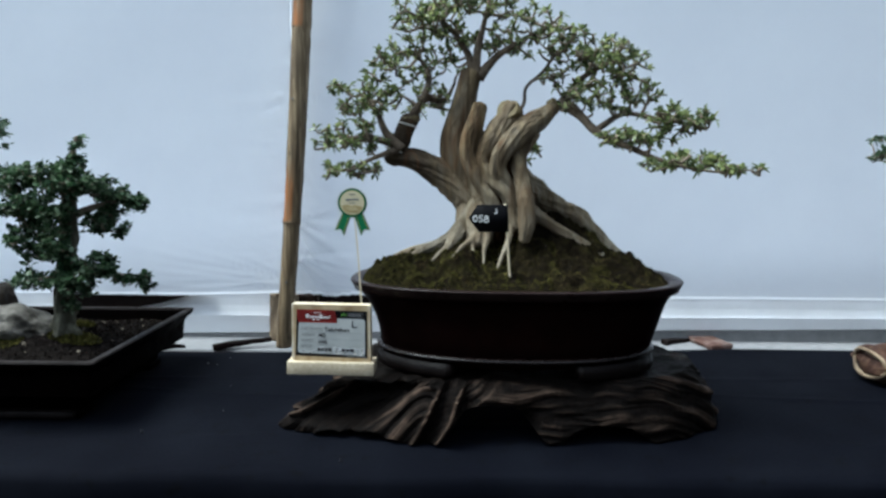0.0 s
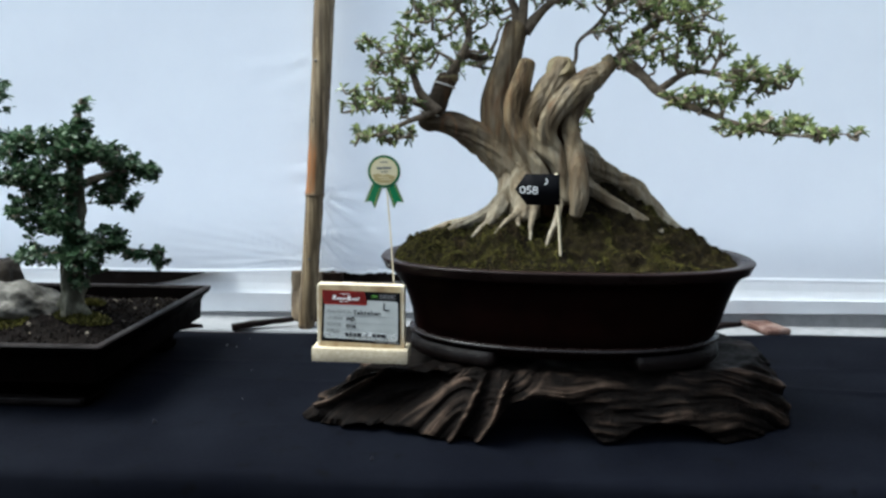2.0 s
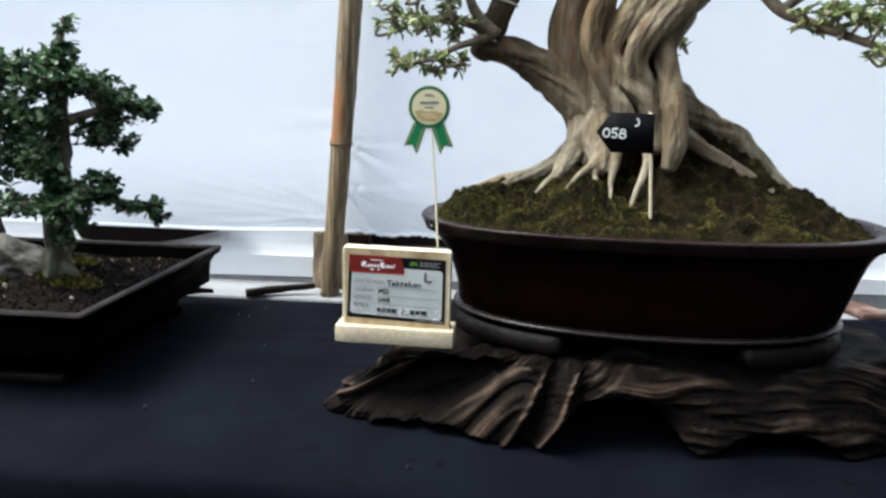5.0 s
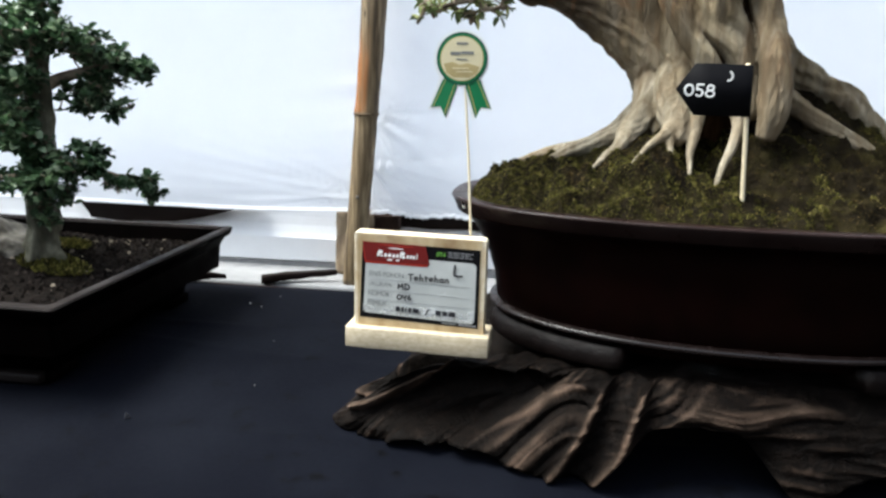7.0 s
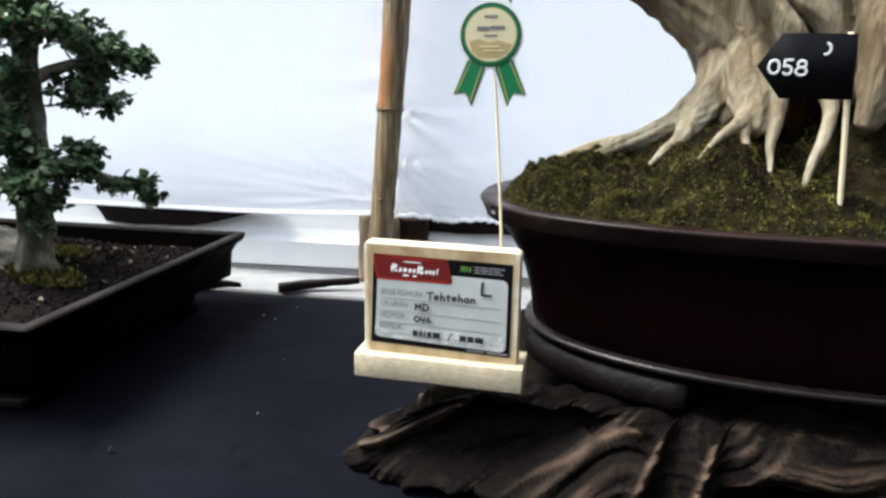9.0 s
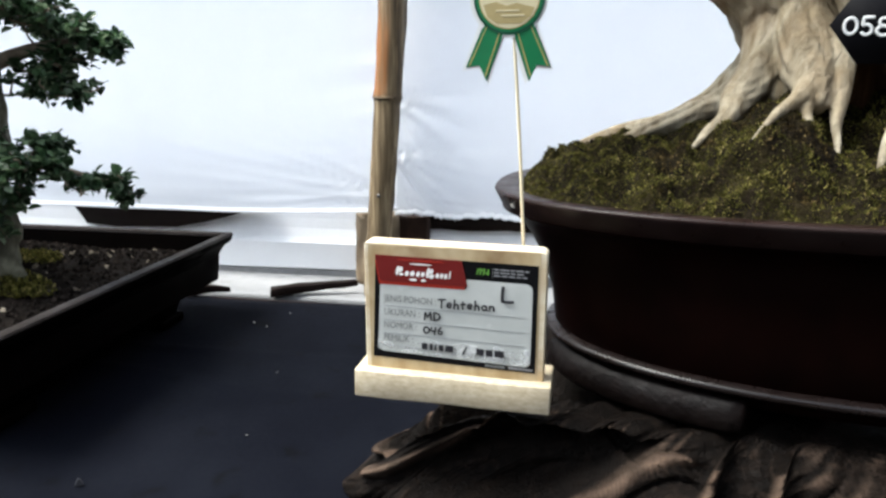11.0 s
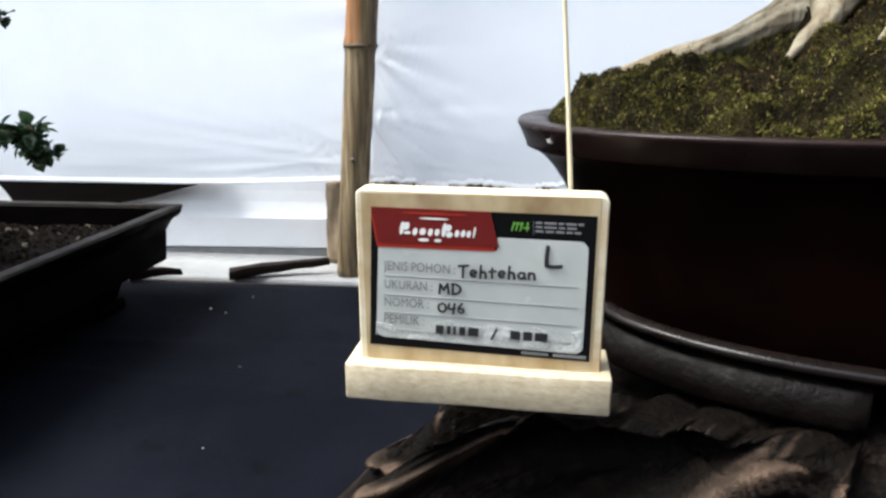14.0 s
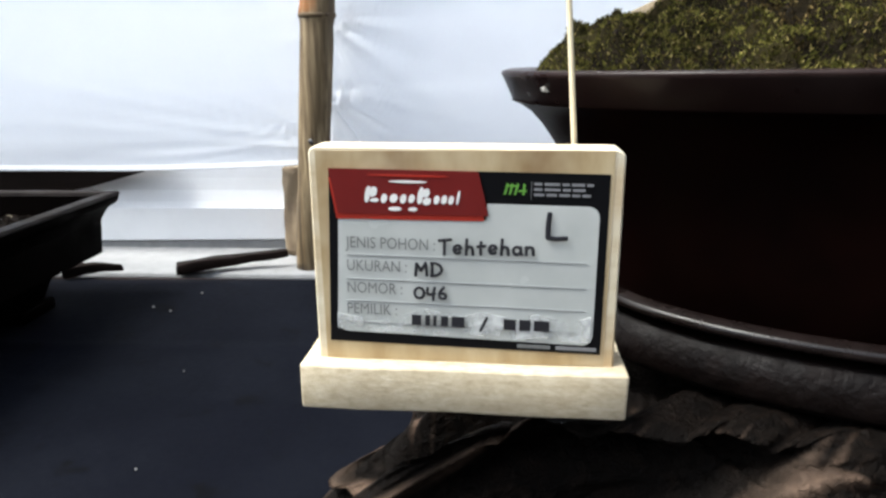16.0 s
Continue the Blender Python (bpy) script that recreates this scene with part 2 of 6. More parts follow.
M_LEAF_DARK = leaf_material("dark_leaf", [(0, (0.02, 0.047, 0.022)), (0.4, (0.048, 0.096, 0.045)), (0.75, (0.098, 0.162, 0.08)), (1, (0.27, 0.35, 0.23))], 0.42, 0.35, 0.35, 34, 0.75)
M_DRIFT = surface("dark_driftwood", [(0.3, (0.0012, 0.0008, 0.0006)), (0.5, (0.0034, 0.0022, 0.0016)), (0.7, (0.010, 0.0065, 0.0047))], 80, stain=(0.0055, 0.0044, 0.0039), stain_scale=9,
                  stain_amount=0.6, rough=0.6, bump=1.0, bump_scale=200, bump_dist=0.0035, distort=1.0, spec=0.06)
# rubbed ridges are paler and browner; groove and hollow shade is painted in too
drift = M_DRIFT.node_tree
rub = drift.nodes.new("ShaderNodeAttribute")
rub.attribute_name = "wear_shade"
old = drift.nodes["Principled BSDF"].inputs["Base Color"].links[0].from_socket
rub_shade_fac = mixed(drift, 1.0, ramp(drift, rub.outputs["Fac"], [(0.18, (0, 0, 0)), (0.85, (1.0, 1.0, 1.0))]), ramp(drift, noise_tex(drift, coords(drift), 18), [(0.36, (0.35, 0.35, 0.35)), (0.6, (1, 1, 1))]), "MULTIPLY")
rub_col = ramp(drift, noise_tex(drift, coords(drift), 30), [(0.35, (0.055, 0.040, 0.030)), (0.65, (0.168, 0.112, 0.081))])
drift.links.new(mixed(drift, rub_shade_fac, old, rub_col), drift.nodes["Principled BSDF"].inputs["Base Color"])
M_PINE = surface("raw_pine", [(0.3, (0.46, 0.36, 0.22)), (0.45, (0.64, 0.55, 0.39)), (0.7, (0.77, 0.70, 0.55))], 60, stretch=(0.07, 1, 1), stain=(0.46, 0.30, 0.14), stain_scale=22, stain_amount=0.6,
                 rough=0.75, bump=0.5, bump_scale=120, bump_dist=0.001)
M_PINE_SAWN = surface("rough_sawn_pine", [(0.3, (0.40, 0.325, 0.215)), (0.5, (0.53, 0.45, 0.32)), (0.7, (0.63, 0.555, 0.42))], 240, stretch=(0.5, 1, 1), stain=(0.44, 0.355, 0.24), stain_scale=60, stain_amount=0.55,
                      rough=0.88, bump=0.5, bump_scale=420, bump_dist=0.0006, spec=0.15)
M_PINE_TAN = surface("stained_pine", [(0.3, (0.26, 0.165, 0.075)), (0.5, (0.40, 0.29, 0.15)), (0.7, (0.54, 0.43, 0.26))], 60, stretch=(0.5, 1, 0.12), stain=(0.62, 0.52, 0.35), stain_scale=26, stain_amount=0.5,
                     rough=0.75, bump=0.4, bump_scale=120, bump_dist=0.001)
M_BAMBOO = surface("weathered_bamboo", [(0.34, (0.062, 0.038, 0.018)), (0.5, (0.19, 0.132, 0.068)), (0.64, (0.36, 0.27, 0.155))], 95, stretch=(1, 1, 0.05), rough=0.65, bump=0.35, bump_scale=110)
# dark weathering in slits, and orange sheath stains that taper up from each node
bam = M_BAMBOO.node_tree
bam_col = bam.nodes["Principled BSDF"].inputs["Base Color"].links[0].from_socket
bam_col = mixed(bam, ramp(bam, noise_tex(bam, coords(bam, (1, 1, 0.16)), 34, 3.0), [(0.5, (0, 0, 0)), (0.68, (0.7, 0.7, 0.7))]), bam_col, (0.10, 0.07, 0.038))
bam_col = mixed(bam, ramp(bam, noise_tex(bam, coords(bam, (1, 1, 0.2)), 70, 2.0), [(0.66, (0, 0, 0)), (0.72, (0.85, 0.85, 0.85))]), bam_col, (0.035, 0.022, 0.012))
split, lean_off, across = bam.nodes.new("ShaderNodeSeparateXYZ"), bam.nodes.new("ShaderNodeMath"), bam.nodes.new("ShaderNodeMath")
bam.links.new(coords(bam), split.inputs[0])
lean_off.operation, across.operation = "MULTIPLY_ADD", "MULTIPLY_ADD"
bam.links.new(split.outputs["Z"], lean_off.inputs[0])
bam.links.new(split.outputs["X"], lean_off.inputs[2])
lean_off.inputs[1].default_value = -0.083
bam.links.new(lean_off.outputs[0], across.inputs[0])
across.inputs[1].default_value, across.inputs[2].default_value = 14.0, 0.5
side_strip = ramp(bam, across.outputs[0], [(0.18, (0.35, 0.35, 0.35)), (0.28, (1, 1, 1)), (0.54, (0.9, 0.9, 0.9)), (0.64, (0, 0, 0))])
sheath = ramp(bam, split.outputs["Z"], [(0.0, (0, 0, 0)), (0.360, (0, 0, 0)), (0.37, (1, 1, 1)), (0.47, (0.8, 0.8, 0.8)), (0.54, (0, 0, 0)), (0.89, (0, 0, 0)), (0.90, (1, 1, 1)), (0.99, (0.7, 0.7, 0.7))])
patch = ramp(bam, noise_tex(bam, coords(bam, (1, 1, 0.12)), 40, 2.0), [(0.32, (0.1, 0.1, 0.1)), (0.5, (0.95, 0.95, 0.95))])
stained = mixed(bam, 1.0, mixed(bam, 1.0, sheath, side_strip, "MULTIPLY"), patch, "MULTIPLY")
bam.links.new(mixed(bam, stained, bam_col, (0.36, 0.125, 0.026)), bam.nodes["Principled BSDF"].inputs["Base Color"])
M_NODE = surface("brown_node", [(0.3, (0.045, 0.026, 0.012)), (0.7, (0.15, 0.10, 0.05))], 60, rough=0.7, bump=0.3)
M_POST = surface("rough_post", [(0.3, (0.16, 0.11, 0.065)), (0.7, (0.36, 0.28, 0.18))], 24, stretch=(1, 1, 0.3), stain=(0.05, 0.03, 0.02), stain_scale=12, stain_amount=0.9,
                 rough=0.85, bump=0.5, bump_dist=0.004)
M_BLOCK = surface("dark_red_block", [(0.3, (0.02, 0.011, 0.008)), (0.7, (0.055, 0.03, 0.021))], 34, stretch=(1, 1, 0.3), stain=(0.012, 0.008, 0.006), stain_scale=16, stain_amount=0.8, rough=0.85, bump=0.6, spec=0.1)
M_DARKWOOD = surface("dark_brown_wood", [(0.3, (0.005, 0.0035, 0.003)), (0.7, (0.016, 0.010, 0.0085))], 20, stretch=(0.2, 1, 1), rough=0.8, bump=0.4, spec=0.08)
M_REDWOOD = surface("red_brown_wood", [(0.3, (0.022, 0.010, 0.007)), (0.7, (0.075, 0.035, 0.022))], 22, stretch=(0.3, 1, 1), stain=(0.16, 0.095, 0.06), stain_scale=20, stain_amount=0.8, rough=0.75, bump=0.8, bump_dist=0.006, spec=0.2)
M_BRICK = surface("red_brick", [(0.3, (0.07, 0.038, 0.03)), (0.7, (0.15, 0.085, 0.068))], 40, stain=(0.20, 0.155, 0.135), stain_scale=22, stain_amount=0.8, rough=0.9, bump=0.5, spec=0.1)
M_STICK = surface("bamboo_skewer", [(0.3, (0.62, 0.52, 0.34)), (0.7, (0.76, 0.66, 0.46))], 40, stretch=(1, 1, 0.1), rough=0.6, bump=0.1)
M_BLACK = plain("black_print", (0.005, 0.005, 0.006), 0.4, 0.12)
M_FLAG = plain("black_plastic", (0.004, 0.004, 0.005), 0.6, 0.05)
M_RED = plain("dark_red_print", (0.15, 0.014, 0.013), 0.4, 0.25)
M_RED2 = plain("bright_red_print", (0.36, 0.03, 0.018), 0.4, 0.25)
M_PANEL = surface("grey_white_print", [(0.3, (0.45, 0.465, 0.45)), (0.7, (0.51, 0.525, 0.505))], 30, stain=(0.60, 0.61, 0.59), stain_scale=24, stain_amount=0.5, rough=0.24, rough_var=0.08, bump=0.04)
M_WHITE = plain("white_print", (0.82, 0.82, 0.8), 0.45)
M_GREYPRINT = plain("grey_print", (0.17, 0.175, 0.175), 0.5)
M_SMALLPRINT = plain("small_white_print", (0.21, 0.21, 0.22), 0.5)
M_RULE = plain("pale_grey_rule", (0.3, 0.31, 0.31), 0.5)
M_INK = plain("black_ink", (0.015, 0.015, 0.02), 0.5)
M_LIME = plain("lime_print", (0.13, 0.33, 0.05), 0.5)
M_GREEN = plain("green_ribbon_print", (0.01, 0.17, 0.06), 0.4)
M_GREEN_DARK = plain("dark_green_print", (0.006, 0.07, 0.035), 0.4)
M_GOLD = plain("gold_print", (0.45, 0.34, 0.12), 0.45)
M_TANPRINT = plain("tan_print", (0.42, 0.33, 0.15), 0.45)
M_CREAM = surface("cream_print", [(0.3, (0.62, 0.54, 0.33)), (0.7, (0.76, 0.69, 0.48))], 60, stain=(0.5, 0.4, 0.2), stain_scale=60, stain_amount=0.4, rough=0.45, bump=0.05)
M_TAPE = surface("clear_tape", [(0.3, (0.7, 0.72, 0.72)), (0.7, (0.85, 0.86, 0.86))], 50, rough=0.15, rough_var=0.08, bump=0.6, bump_scale=90, bump_dist=0.002)
tape_tree = M_TAPE.node_tree
clear, blend = tape_tree.nodes.new("ShaderNodeBsdfTransparent"), tape_tree.nodes.new("ShaderNodeMixShader")
tape_tree.links.new(ramp(tape_tree, noise_tex(tape_tree, coords(tape_tree), 55, 3.0), [(0.45, (0.02, 0.02, 0.02)), (0.62, (0.55, 0.55, 0.55))]), blend.inputs[0])
tape_tree.links.new(clear.outputs[0], blend.inputs[1])
tape_tree.links.new(tape_tree.nodes["Principled BSDF"].outputs[0], blend.inputs[2])
tape_tree.links.new(blend.outputs[0], tape_tree.nodes["Material Output"].inputs[0])
M_STEEL = surface("dull_steel", [(0.3, (0.10, 0.095, 0.09)), (0.7, (0.22, 0.21, 0.2))], 80, rough=0.6, metal=0.8, bump=0.1)
M_SPECK = plain("pale_speck", (0.2, 0.195, 0.18), 0.8)
M_WIRE = plain("pale_tie", (0.6, 0.58, 0.52), 0.5)


# ---- mesh helpers ----
def part(name, bm, material, parent=None, label="", smooth=True):
    """A bmesh as one mesh object, under a thing where one is given."""
    me = bpy.data.meshes.new(name)
    bm.normal_update()
    bm.to_mesh(me)
    bm.free()
    for p in me.polygons:
        p.use_smooth = smooth
    me.materials.append(material)
    ob = new(name, me)
    if parent:
        ob.parent = parent
    if label:
        ob["label"] = label
    return ob


def data_part(name, verts, faces, material, parent=None, label="", smooth=True):
    me = bpy.data.meshes.new(name)
    me.from_pydata(verts, [], faces)
    me.update()
    for p in me.polygons:
        p.use_smooth = smooth
    me.materials.append(material)
    ob = new(name, me)
    if parent:
        ob.parent = parent
    if label:
        ob["label"] = label
    return ob


def thing(name, m, label, category, group="", kind=""):
    ob = new(name)
    ob.empty_display_size = 0.05
    ob.matrix_world = m
    return tagged(ob, label, category, group, kind)


def box(bm, x0, x1, y0, y1, z0, z1, bevel=0.0, segs=2):
    r = bmesh.ops.create_cube(bm, size=1)
    vs = r["verts"]
    for v in vs:
        v.co = Vector(((x0 + x1) / 2 + v.co.x * (x1 - x0), (y0 + y1) / 2 + v.co.y * (y1 - y0), (z0 + z1) / 2 + v.co.z * (z1 - z0)))
    if bevel:
        es = list({e for v in vs for e in v.link_edges})
        bmesh.ops.bevel(bm, geom=es, offset=bevel, segments=segs, affect="EDGES", profile=0.5)
    return bm


def rough_box(bm, x0, x1, y0, y1, z0, z1, bevel, amount, cell, seed=0.0):
    """A bevelled block, cut finely and made uneven."""
    box(bm, x0, x1, y0, y1, z0, z1, bevel)
    long = [e for e in bm.edges if e.calc_length() > cell * 1.5]
    bmesh.ops.subdivide_edges(bm, edges=long, cuts=5, use_grid_fill=True)
    for v in bm.verts:
        v.co += noise.noise_vector(v.co * 22 + Vector((seed, seed, seed))) * amount
    return bm


def glide(pts, n):
    """Catmull-Rom through pts (tuples of any length), n steps a span."""
    pts = [np.array(p, float) for p in pts]
    pts = [2 * pts[0] - pts[1]] + pts + [2 * pts[-1] - pts[-2]]
    out = []
    for i in range(1, len(pts) - 2):
        a, b, c, d = pts[i - 1:i + 3]
        for k in range(n):
            t = k / n
            out.append(0.5 * (2 * b + (c - a) * t + (2 * a - 5 * b + 4 * c - d) * t * t + (3 * b - a - 3 * c + d) * t ** 3))
    out.append(pts[-2])
    return out


def tube(bm, pts, steps=6, segs=10, lumps=0.0, flute=0.0, seed=0.0, cap=True, round_ends=False):
    """A tapered limb: pts are (x, y, z, radius)."""
    rows = glide(pts, steps)
    if round_ends:
        for end, nxt, first in ((rows[0], rows[1], True), (rows[-1], rows[-2], False)):
            d = np.array(end[:3]) - np.array(nxt[:3])
            d = d / (np.linalg.norm(d) + 1e-9)
            extra = [np.array([*(end[:3] + d * end[3] * a), end[3] * b]) for a, b in ((0.3, 0.93), (0.5, 0.78), (0.65, 0.5), (0.7, 0.2))]
            rows = list(reversed(extra)) + rows if first else rows + extra
    rings = []
    side = Vector((0.3, 1, 0.2))
    for i, p in enumerate(rows):
        c, r = Vector(p[:3]), max(p[3], 0.0004)
        d = Vector(rows[min(i + 1, len(rows) - 1)][:3]) - Vector(rows[max(i - 1, 0)][:3])
        d.normalize()
        u = (side - d * side.dot(d)).normalized()
        side = u
        w = d.cross(u)
        ring = []
        for k in range(segs):
            a = 2 * math.pi * k / segs
            rr = r
            if flute:
                b = a + i * 0.03
                rr *= 1 + flute * (1.4 * noise.noise(Vector((math.cos(b) * 1.7, math.sin(b) * 1.7, i * 0.05 + seed))) + 1.1 * (0.35 - abs(noise.noise(Vector((math.cos(b) * 3.6, math.sin(b) * 3.6, i * 0.03 + seed)))) * 2))
            q = c + (u * math.cos(a) + w * math.sin(a)) * rr
            if lumps:
                q += noise.noise_vector(q * 28 + Vector((seed, 0, 0))) * lumps * r
            ring.append(bm.verts.new(q))
        rings.append(ring)
    for a, b in zip(rings, rings[1:]):
        for k in range(segs):
            bm.faces.new((a[k], a[(k + 1) % segs], b[(k + 1) % segs], b[k]))
    if cap:
        bm.faces.new(list(reversed(rings[0])))
        bm.faces.new(rings[-1])
    return bm


def sup(a, n):
    """Unit point of a superellipse at angle a."""
    c, s = math.cos(a), math.sin(a)
    return (math.copysign(abs(c) ** (2 / n), c), math.copysign(abs(s) ** (2 / n), s))


def ringed(profile, ax, ay, n, segs, closed_ends=True, outline=None):
    """Vertices and faces of a bowl: profile rows are (inset from the outline, z)."""
    outline = outline or (lambda a, inset, z: (sup(a, n)[0] * (ax - inset), sup(a, n)[1] * (ay - inset), z))
    verts, faces = [], []
    for inset, z in profile:
        for k in range(segs):
            verts.append(outline(2 * math.pi * k / segs, inset, z))
    m = len(profile)
    for i in range(m - 1):
        for k in range(segs):
            k2 = (k + 1) % segs
            faces.append((i * segs + k, i * segs + k2, (i + 1) * segs + k2, (i + 1) * segs + k))
    if closed_ends:
        faces.append(tuple(reversed(range(segs))))
        faces.append(tuple((m - 1) * segs + k for k in range(segs)))
    return verts, faces


def prism(bm, outline, y0, y1):
    """An upright plate: outline in x, z; front at y0, back at y1."""
    f = [bm.verts.new((x, y0, z)) for x, z in outline]
    b = [bm.verts.new((x, y1, z)) for x, z in outline]
    bm.faces.new(f)
    bm.faces.new(list(reversed(b)))
    for i in range(len(outline)):
        j = (i + 1) % len(outline)
        bm.faces.new((f[j], f[i], b[i], b[j]))
    bmesh.ops.recalc_face_normals(bm, faces=bm.faces)
    return bm


def text_part(name, body, size, x, z, y, material, parent, shear=0.0, bold=0.0, squeeze=1.0, tilt=0.0):
    cu = bpy.data.curves.new("words", "FONT")
    cu.body, cu.size, cu.shear, cu.offset, cu.resolution_u = body, size, shear, bold, 3
    tmp = bpy.data.objects.new("words", cu)
    scene.collection.objects.link(tmp)
    dg = bpy.context.evaluated_depsgraph_get()
    me = bpy.data.meshes.new_from_object(tmp.evaluated_get(dg))
    bpy.data.objects.remove(tmp)
    me.name = name
    me.transform(Matrix.Translation((x, y, z)) @ Euler((radians(90), radians(tilt), 0)).to_matrix().to_4x4() @ Matrix.Diagonal((squeeze, 1, 1, 1)))
    me.materials.clear()
    me.materials.append(material)
    ob = new(name, me)
    ob.parent = parent
    return ob


def sweep(cx, cy, rx, ry, a0, a1, n=9):
    """Points of an arc, angles in degrees."""
    return [(cx + rx * math.cos(radians(a)), cy + ry * math.sin(radians(a))) for a in np.linspace(a0, a1, n)]


# pen strokes of each handwritten character, in a box one unit high, and its advance
HAND = {
    "T": ([[(0.0, 0.93), (0.3, 0.97), (0.62, 1.0)], [(0.31, 0.98), (0.28, 0.5), (0.27, 0.0)]], 0.72),
    "e": ([[(0.06, 0.30), (0.42, 0.42)] + sweep(0.24, 0.36, 0.19, 0.26, 20, 315)], 0.62),
    "h": ([[(0.10, 1.02), (0.07, 0.5), (0.06, 0.0)], [(0.07, 0.30)] + sweep(0.24, 0.32, 0.15, 0.2, 150, 10) + [(0.41, 0.0)]], 0.62),
    "t": ([[(0.2, 0.85), (0.17, 0.4), (0.19, 0.02)], [(0.0, 0.55), (0.42, 0.60)]], 0.56),
    "a": ([sweep(0.24, 0.28, 0.19, 0.25, 50, 400, 13), [(0.42, 0.52), (0.43, 0.2), (0.50, 0.0)]], 0.66),
    "n": ([[(0.04, 0.52), (0.05, 0.0)], [(0.05, 0.28)] + sweep(0.23, 0.3, 0.16, 0.2, 150, 10) + [(0.41, 0.0)]], 0.5),
    "M": ([[(0.02, 0.0), (0.1, 0.9)], [(0.1, 0.9), (0.36, 0.35)], [(0.36, 0.35), (0.68, 0.95)], [(0.68, 0.95), (0.74, 0.0)]], 1.0),
    "D": ([[(0.08, 0.95), (0.06, 0.0)], [(0.0, 0.95)] + sweep(0.12, 0.48, 0.55, 0.48, 80, -80) + [(0.0, 0.0)]], 0.8),
    "0": ([sweep(0.36, 0.48, 0.32, 0.44, 100, 460, 15)], 0.84),
    "4": ([[(0.12, 0.92), (0.08, 0.42), (0.3, 0.36), (0.6, 0.46)], [(0.58, 0.95), (0.5, 0.4), (0.46, -0.12)]], 0.78),
    "6": ([[(0.42, 1.0), (0.16, 0.6), (0.1, 0.25)] + sweep(0.32, 0.24, 0.22, 0.22, 180, 500, 12)], 0.7),
    "L": ([[(0.10, 1.0), (0.05, 0.5), (0.06, 0.06)], [(0.06, 0.06), (0.4, 0.03), (0.82, 0.08)]], 0.9),
    "5": ([[(0.62, 0.98), (0.16, 0.95)], [(0.16, 0.95), (0.12, 0.55)] + sweep(0.32, 0.3, 0.28, 0.28, 110, -140)], 0.82),
    "8": ([sweep(0.38, 0.74, 0.24, 0.22, 270, 630, 13), sweep(0.36, 0.27, 0.32, 0.26, 90, 450, 13)], 0.86),
    "J": ([sweep(0.1, 0.45, 0.42, 0.42, 75, -100)], 0.6),
    "/": ([[(0.0, 0.0), (0.45, 1.0)]], 0.6),
}


def handwriting(body, size, x, z, y, width, material, parent, wide=1.0, tilt=0.0):
    """Marker-pen writing: rounded flat strokes on the sheet at depth y."""
    bm = bmesh.new()
    at_x = 0.0
    for ch in body:
        strokes, advance = HAND[ch]
        for pts in strokes:
            line = []
            for gx, gy in pts:
                px, pz = (at_x + gx) * size * wide, gy * size
                line.append((x + px, y, z + pz + px * math.tan(radians(tilt)), width / 2))
            tube(bm, line, 3, 8, 0.25, seed=at_x + size * 900, round_ends=True)
        at_x += advance
    for v in bm.verts:
        v.co.y = y + (v.co.y - y) * 0.18
    return part("lettering", bm, material, parent)


def bell(a):
    return math.exp(-a * a)


def step(a, b, x):
    k = max(0.0, min(1.0, (x - a) / (b - a)))
    return k * k * (3 - 2 * k)


def leaf(verts, faces, at, way, up, length, width):
    """One pointed leaf with a folded midrib."""
    way = way.normalized()
    s = way.cross(up)
    s = s.normalized() if s.length > 1e-4 else Vector((1, 0, 0))
    n = s.cross(way)
    b = len(verts)
    for l, w, h in ((0, 0, 0), (0.35, 0.5, 0.10), (0.72, 0.38, 0.06), (1, 0, -0.12), (0.72, -0.38, 0.06), (0.35, -0.5, 0.10), (0.5, 0, -0.02)):
        verts.append(tuple(at + way * (l * length) + s * (w * width) + n * (h * length)))
    faces.extend([(b, b + 1, b + 6), (b + 1, b + 2, b + 6), (b + 2, b + 3, b + 6), (b + 3, b + 4, b + 6), (b + 4, b + 5, b + 6), (b + 5, b, b + 6)])


def blade(verts, faces, at, way, up, length, width):
    """One folded sliver of moss."""
    way = way.normalized()
    s = way.cross(up)
    s = s.normalized() if s.length > 1e-4 else Vector((1, 0, 0))
    b = len(verts)
    for l, w in ((0, 0), (0.5, 0.5), (1, 0), (0.45, -0.5)):
        verts.append(tuple(at + way * (l * length) + s * (w * width)))
    faces.extend([(b, b + 1, b + 2), (b, b + 2, b + 3)])


def chunk(verts, faces, at, size, rnd):
    """A small broken grain."""
    b = len(verts)
    for dx, dy, dz in ((1, 0, -0.4), (-0.5, 0.8, -0.4), (-0.5, -0.8, -0.4), (0.1, 0, 0.8), (-0.6, 0.3, 0.5), (0.4, 0.5, 0.4)):
        verts.append((at[0] + size * (dx + rnd.uniform(-.3, .3)), at[1] + size * (dy + rnd.uniform(-.3, .3)), at[2] + size * (dz + rnd.uniform(-.2, .2))))
    faces.extend([(b, b + 1, b + 2), (b, b + 5, b + 1), (b + 1, b + 4, b + 2), (b + 2, b + 3, b), (b + 3, b + 5, b), (b + 4, b + 5, b + 3), (b + 1, b + 5, b + 4), (b + 2, b + 4, b + 3)])


# ---- setting ----
TABLE_Z, LEDGE_Z = 0.75, 0.738
bm = bmesh.new()
box(bm, -60, 60, -60, 60, -0.3, 0.0)
tagged(part("ground", bm, M_GROUND, smooth=False), "bare dusty ground under the display table", "ground", kind="structure")

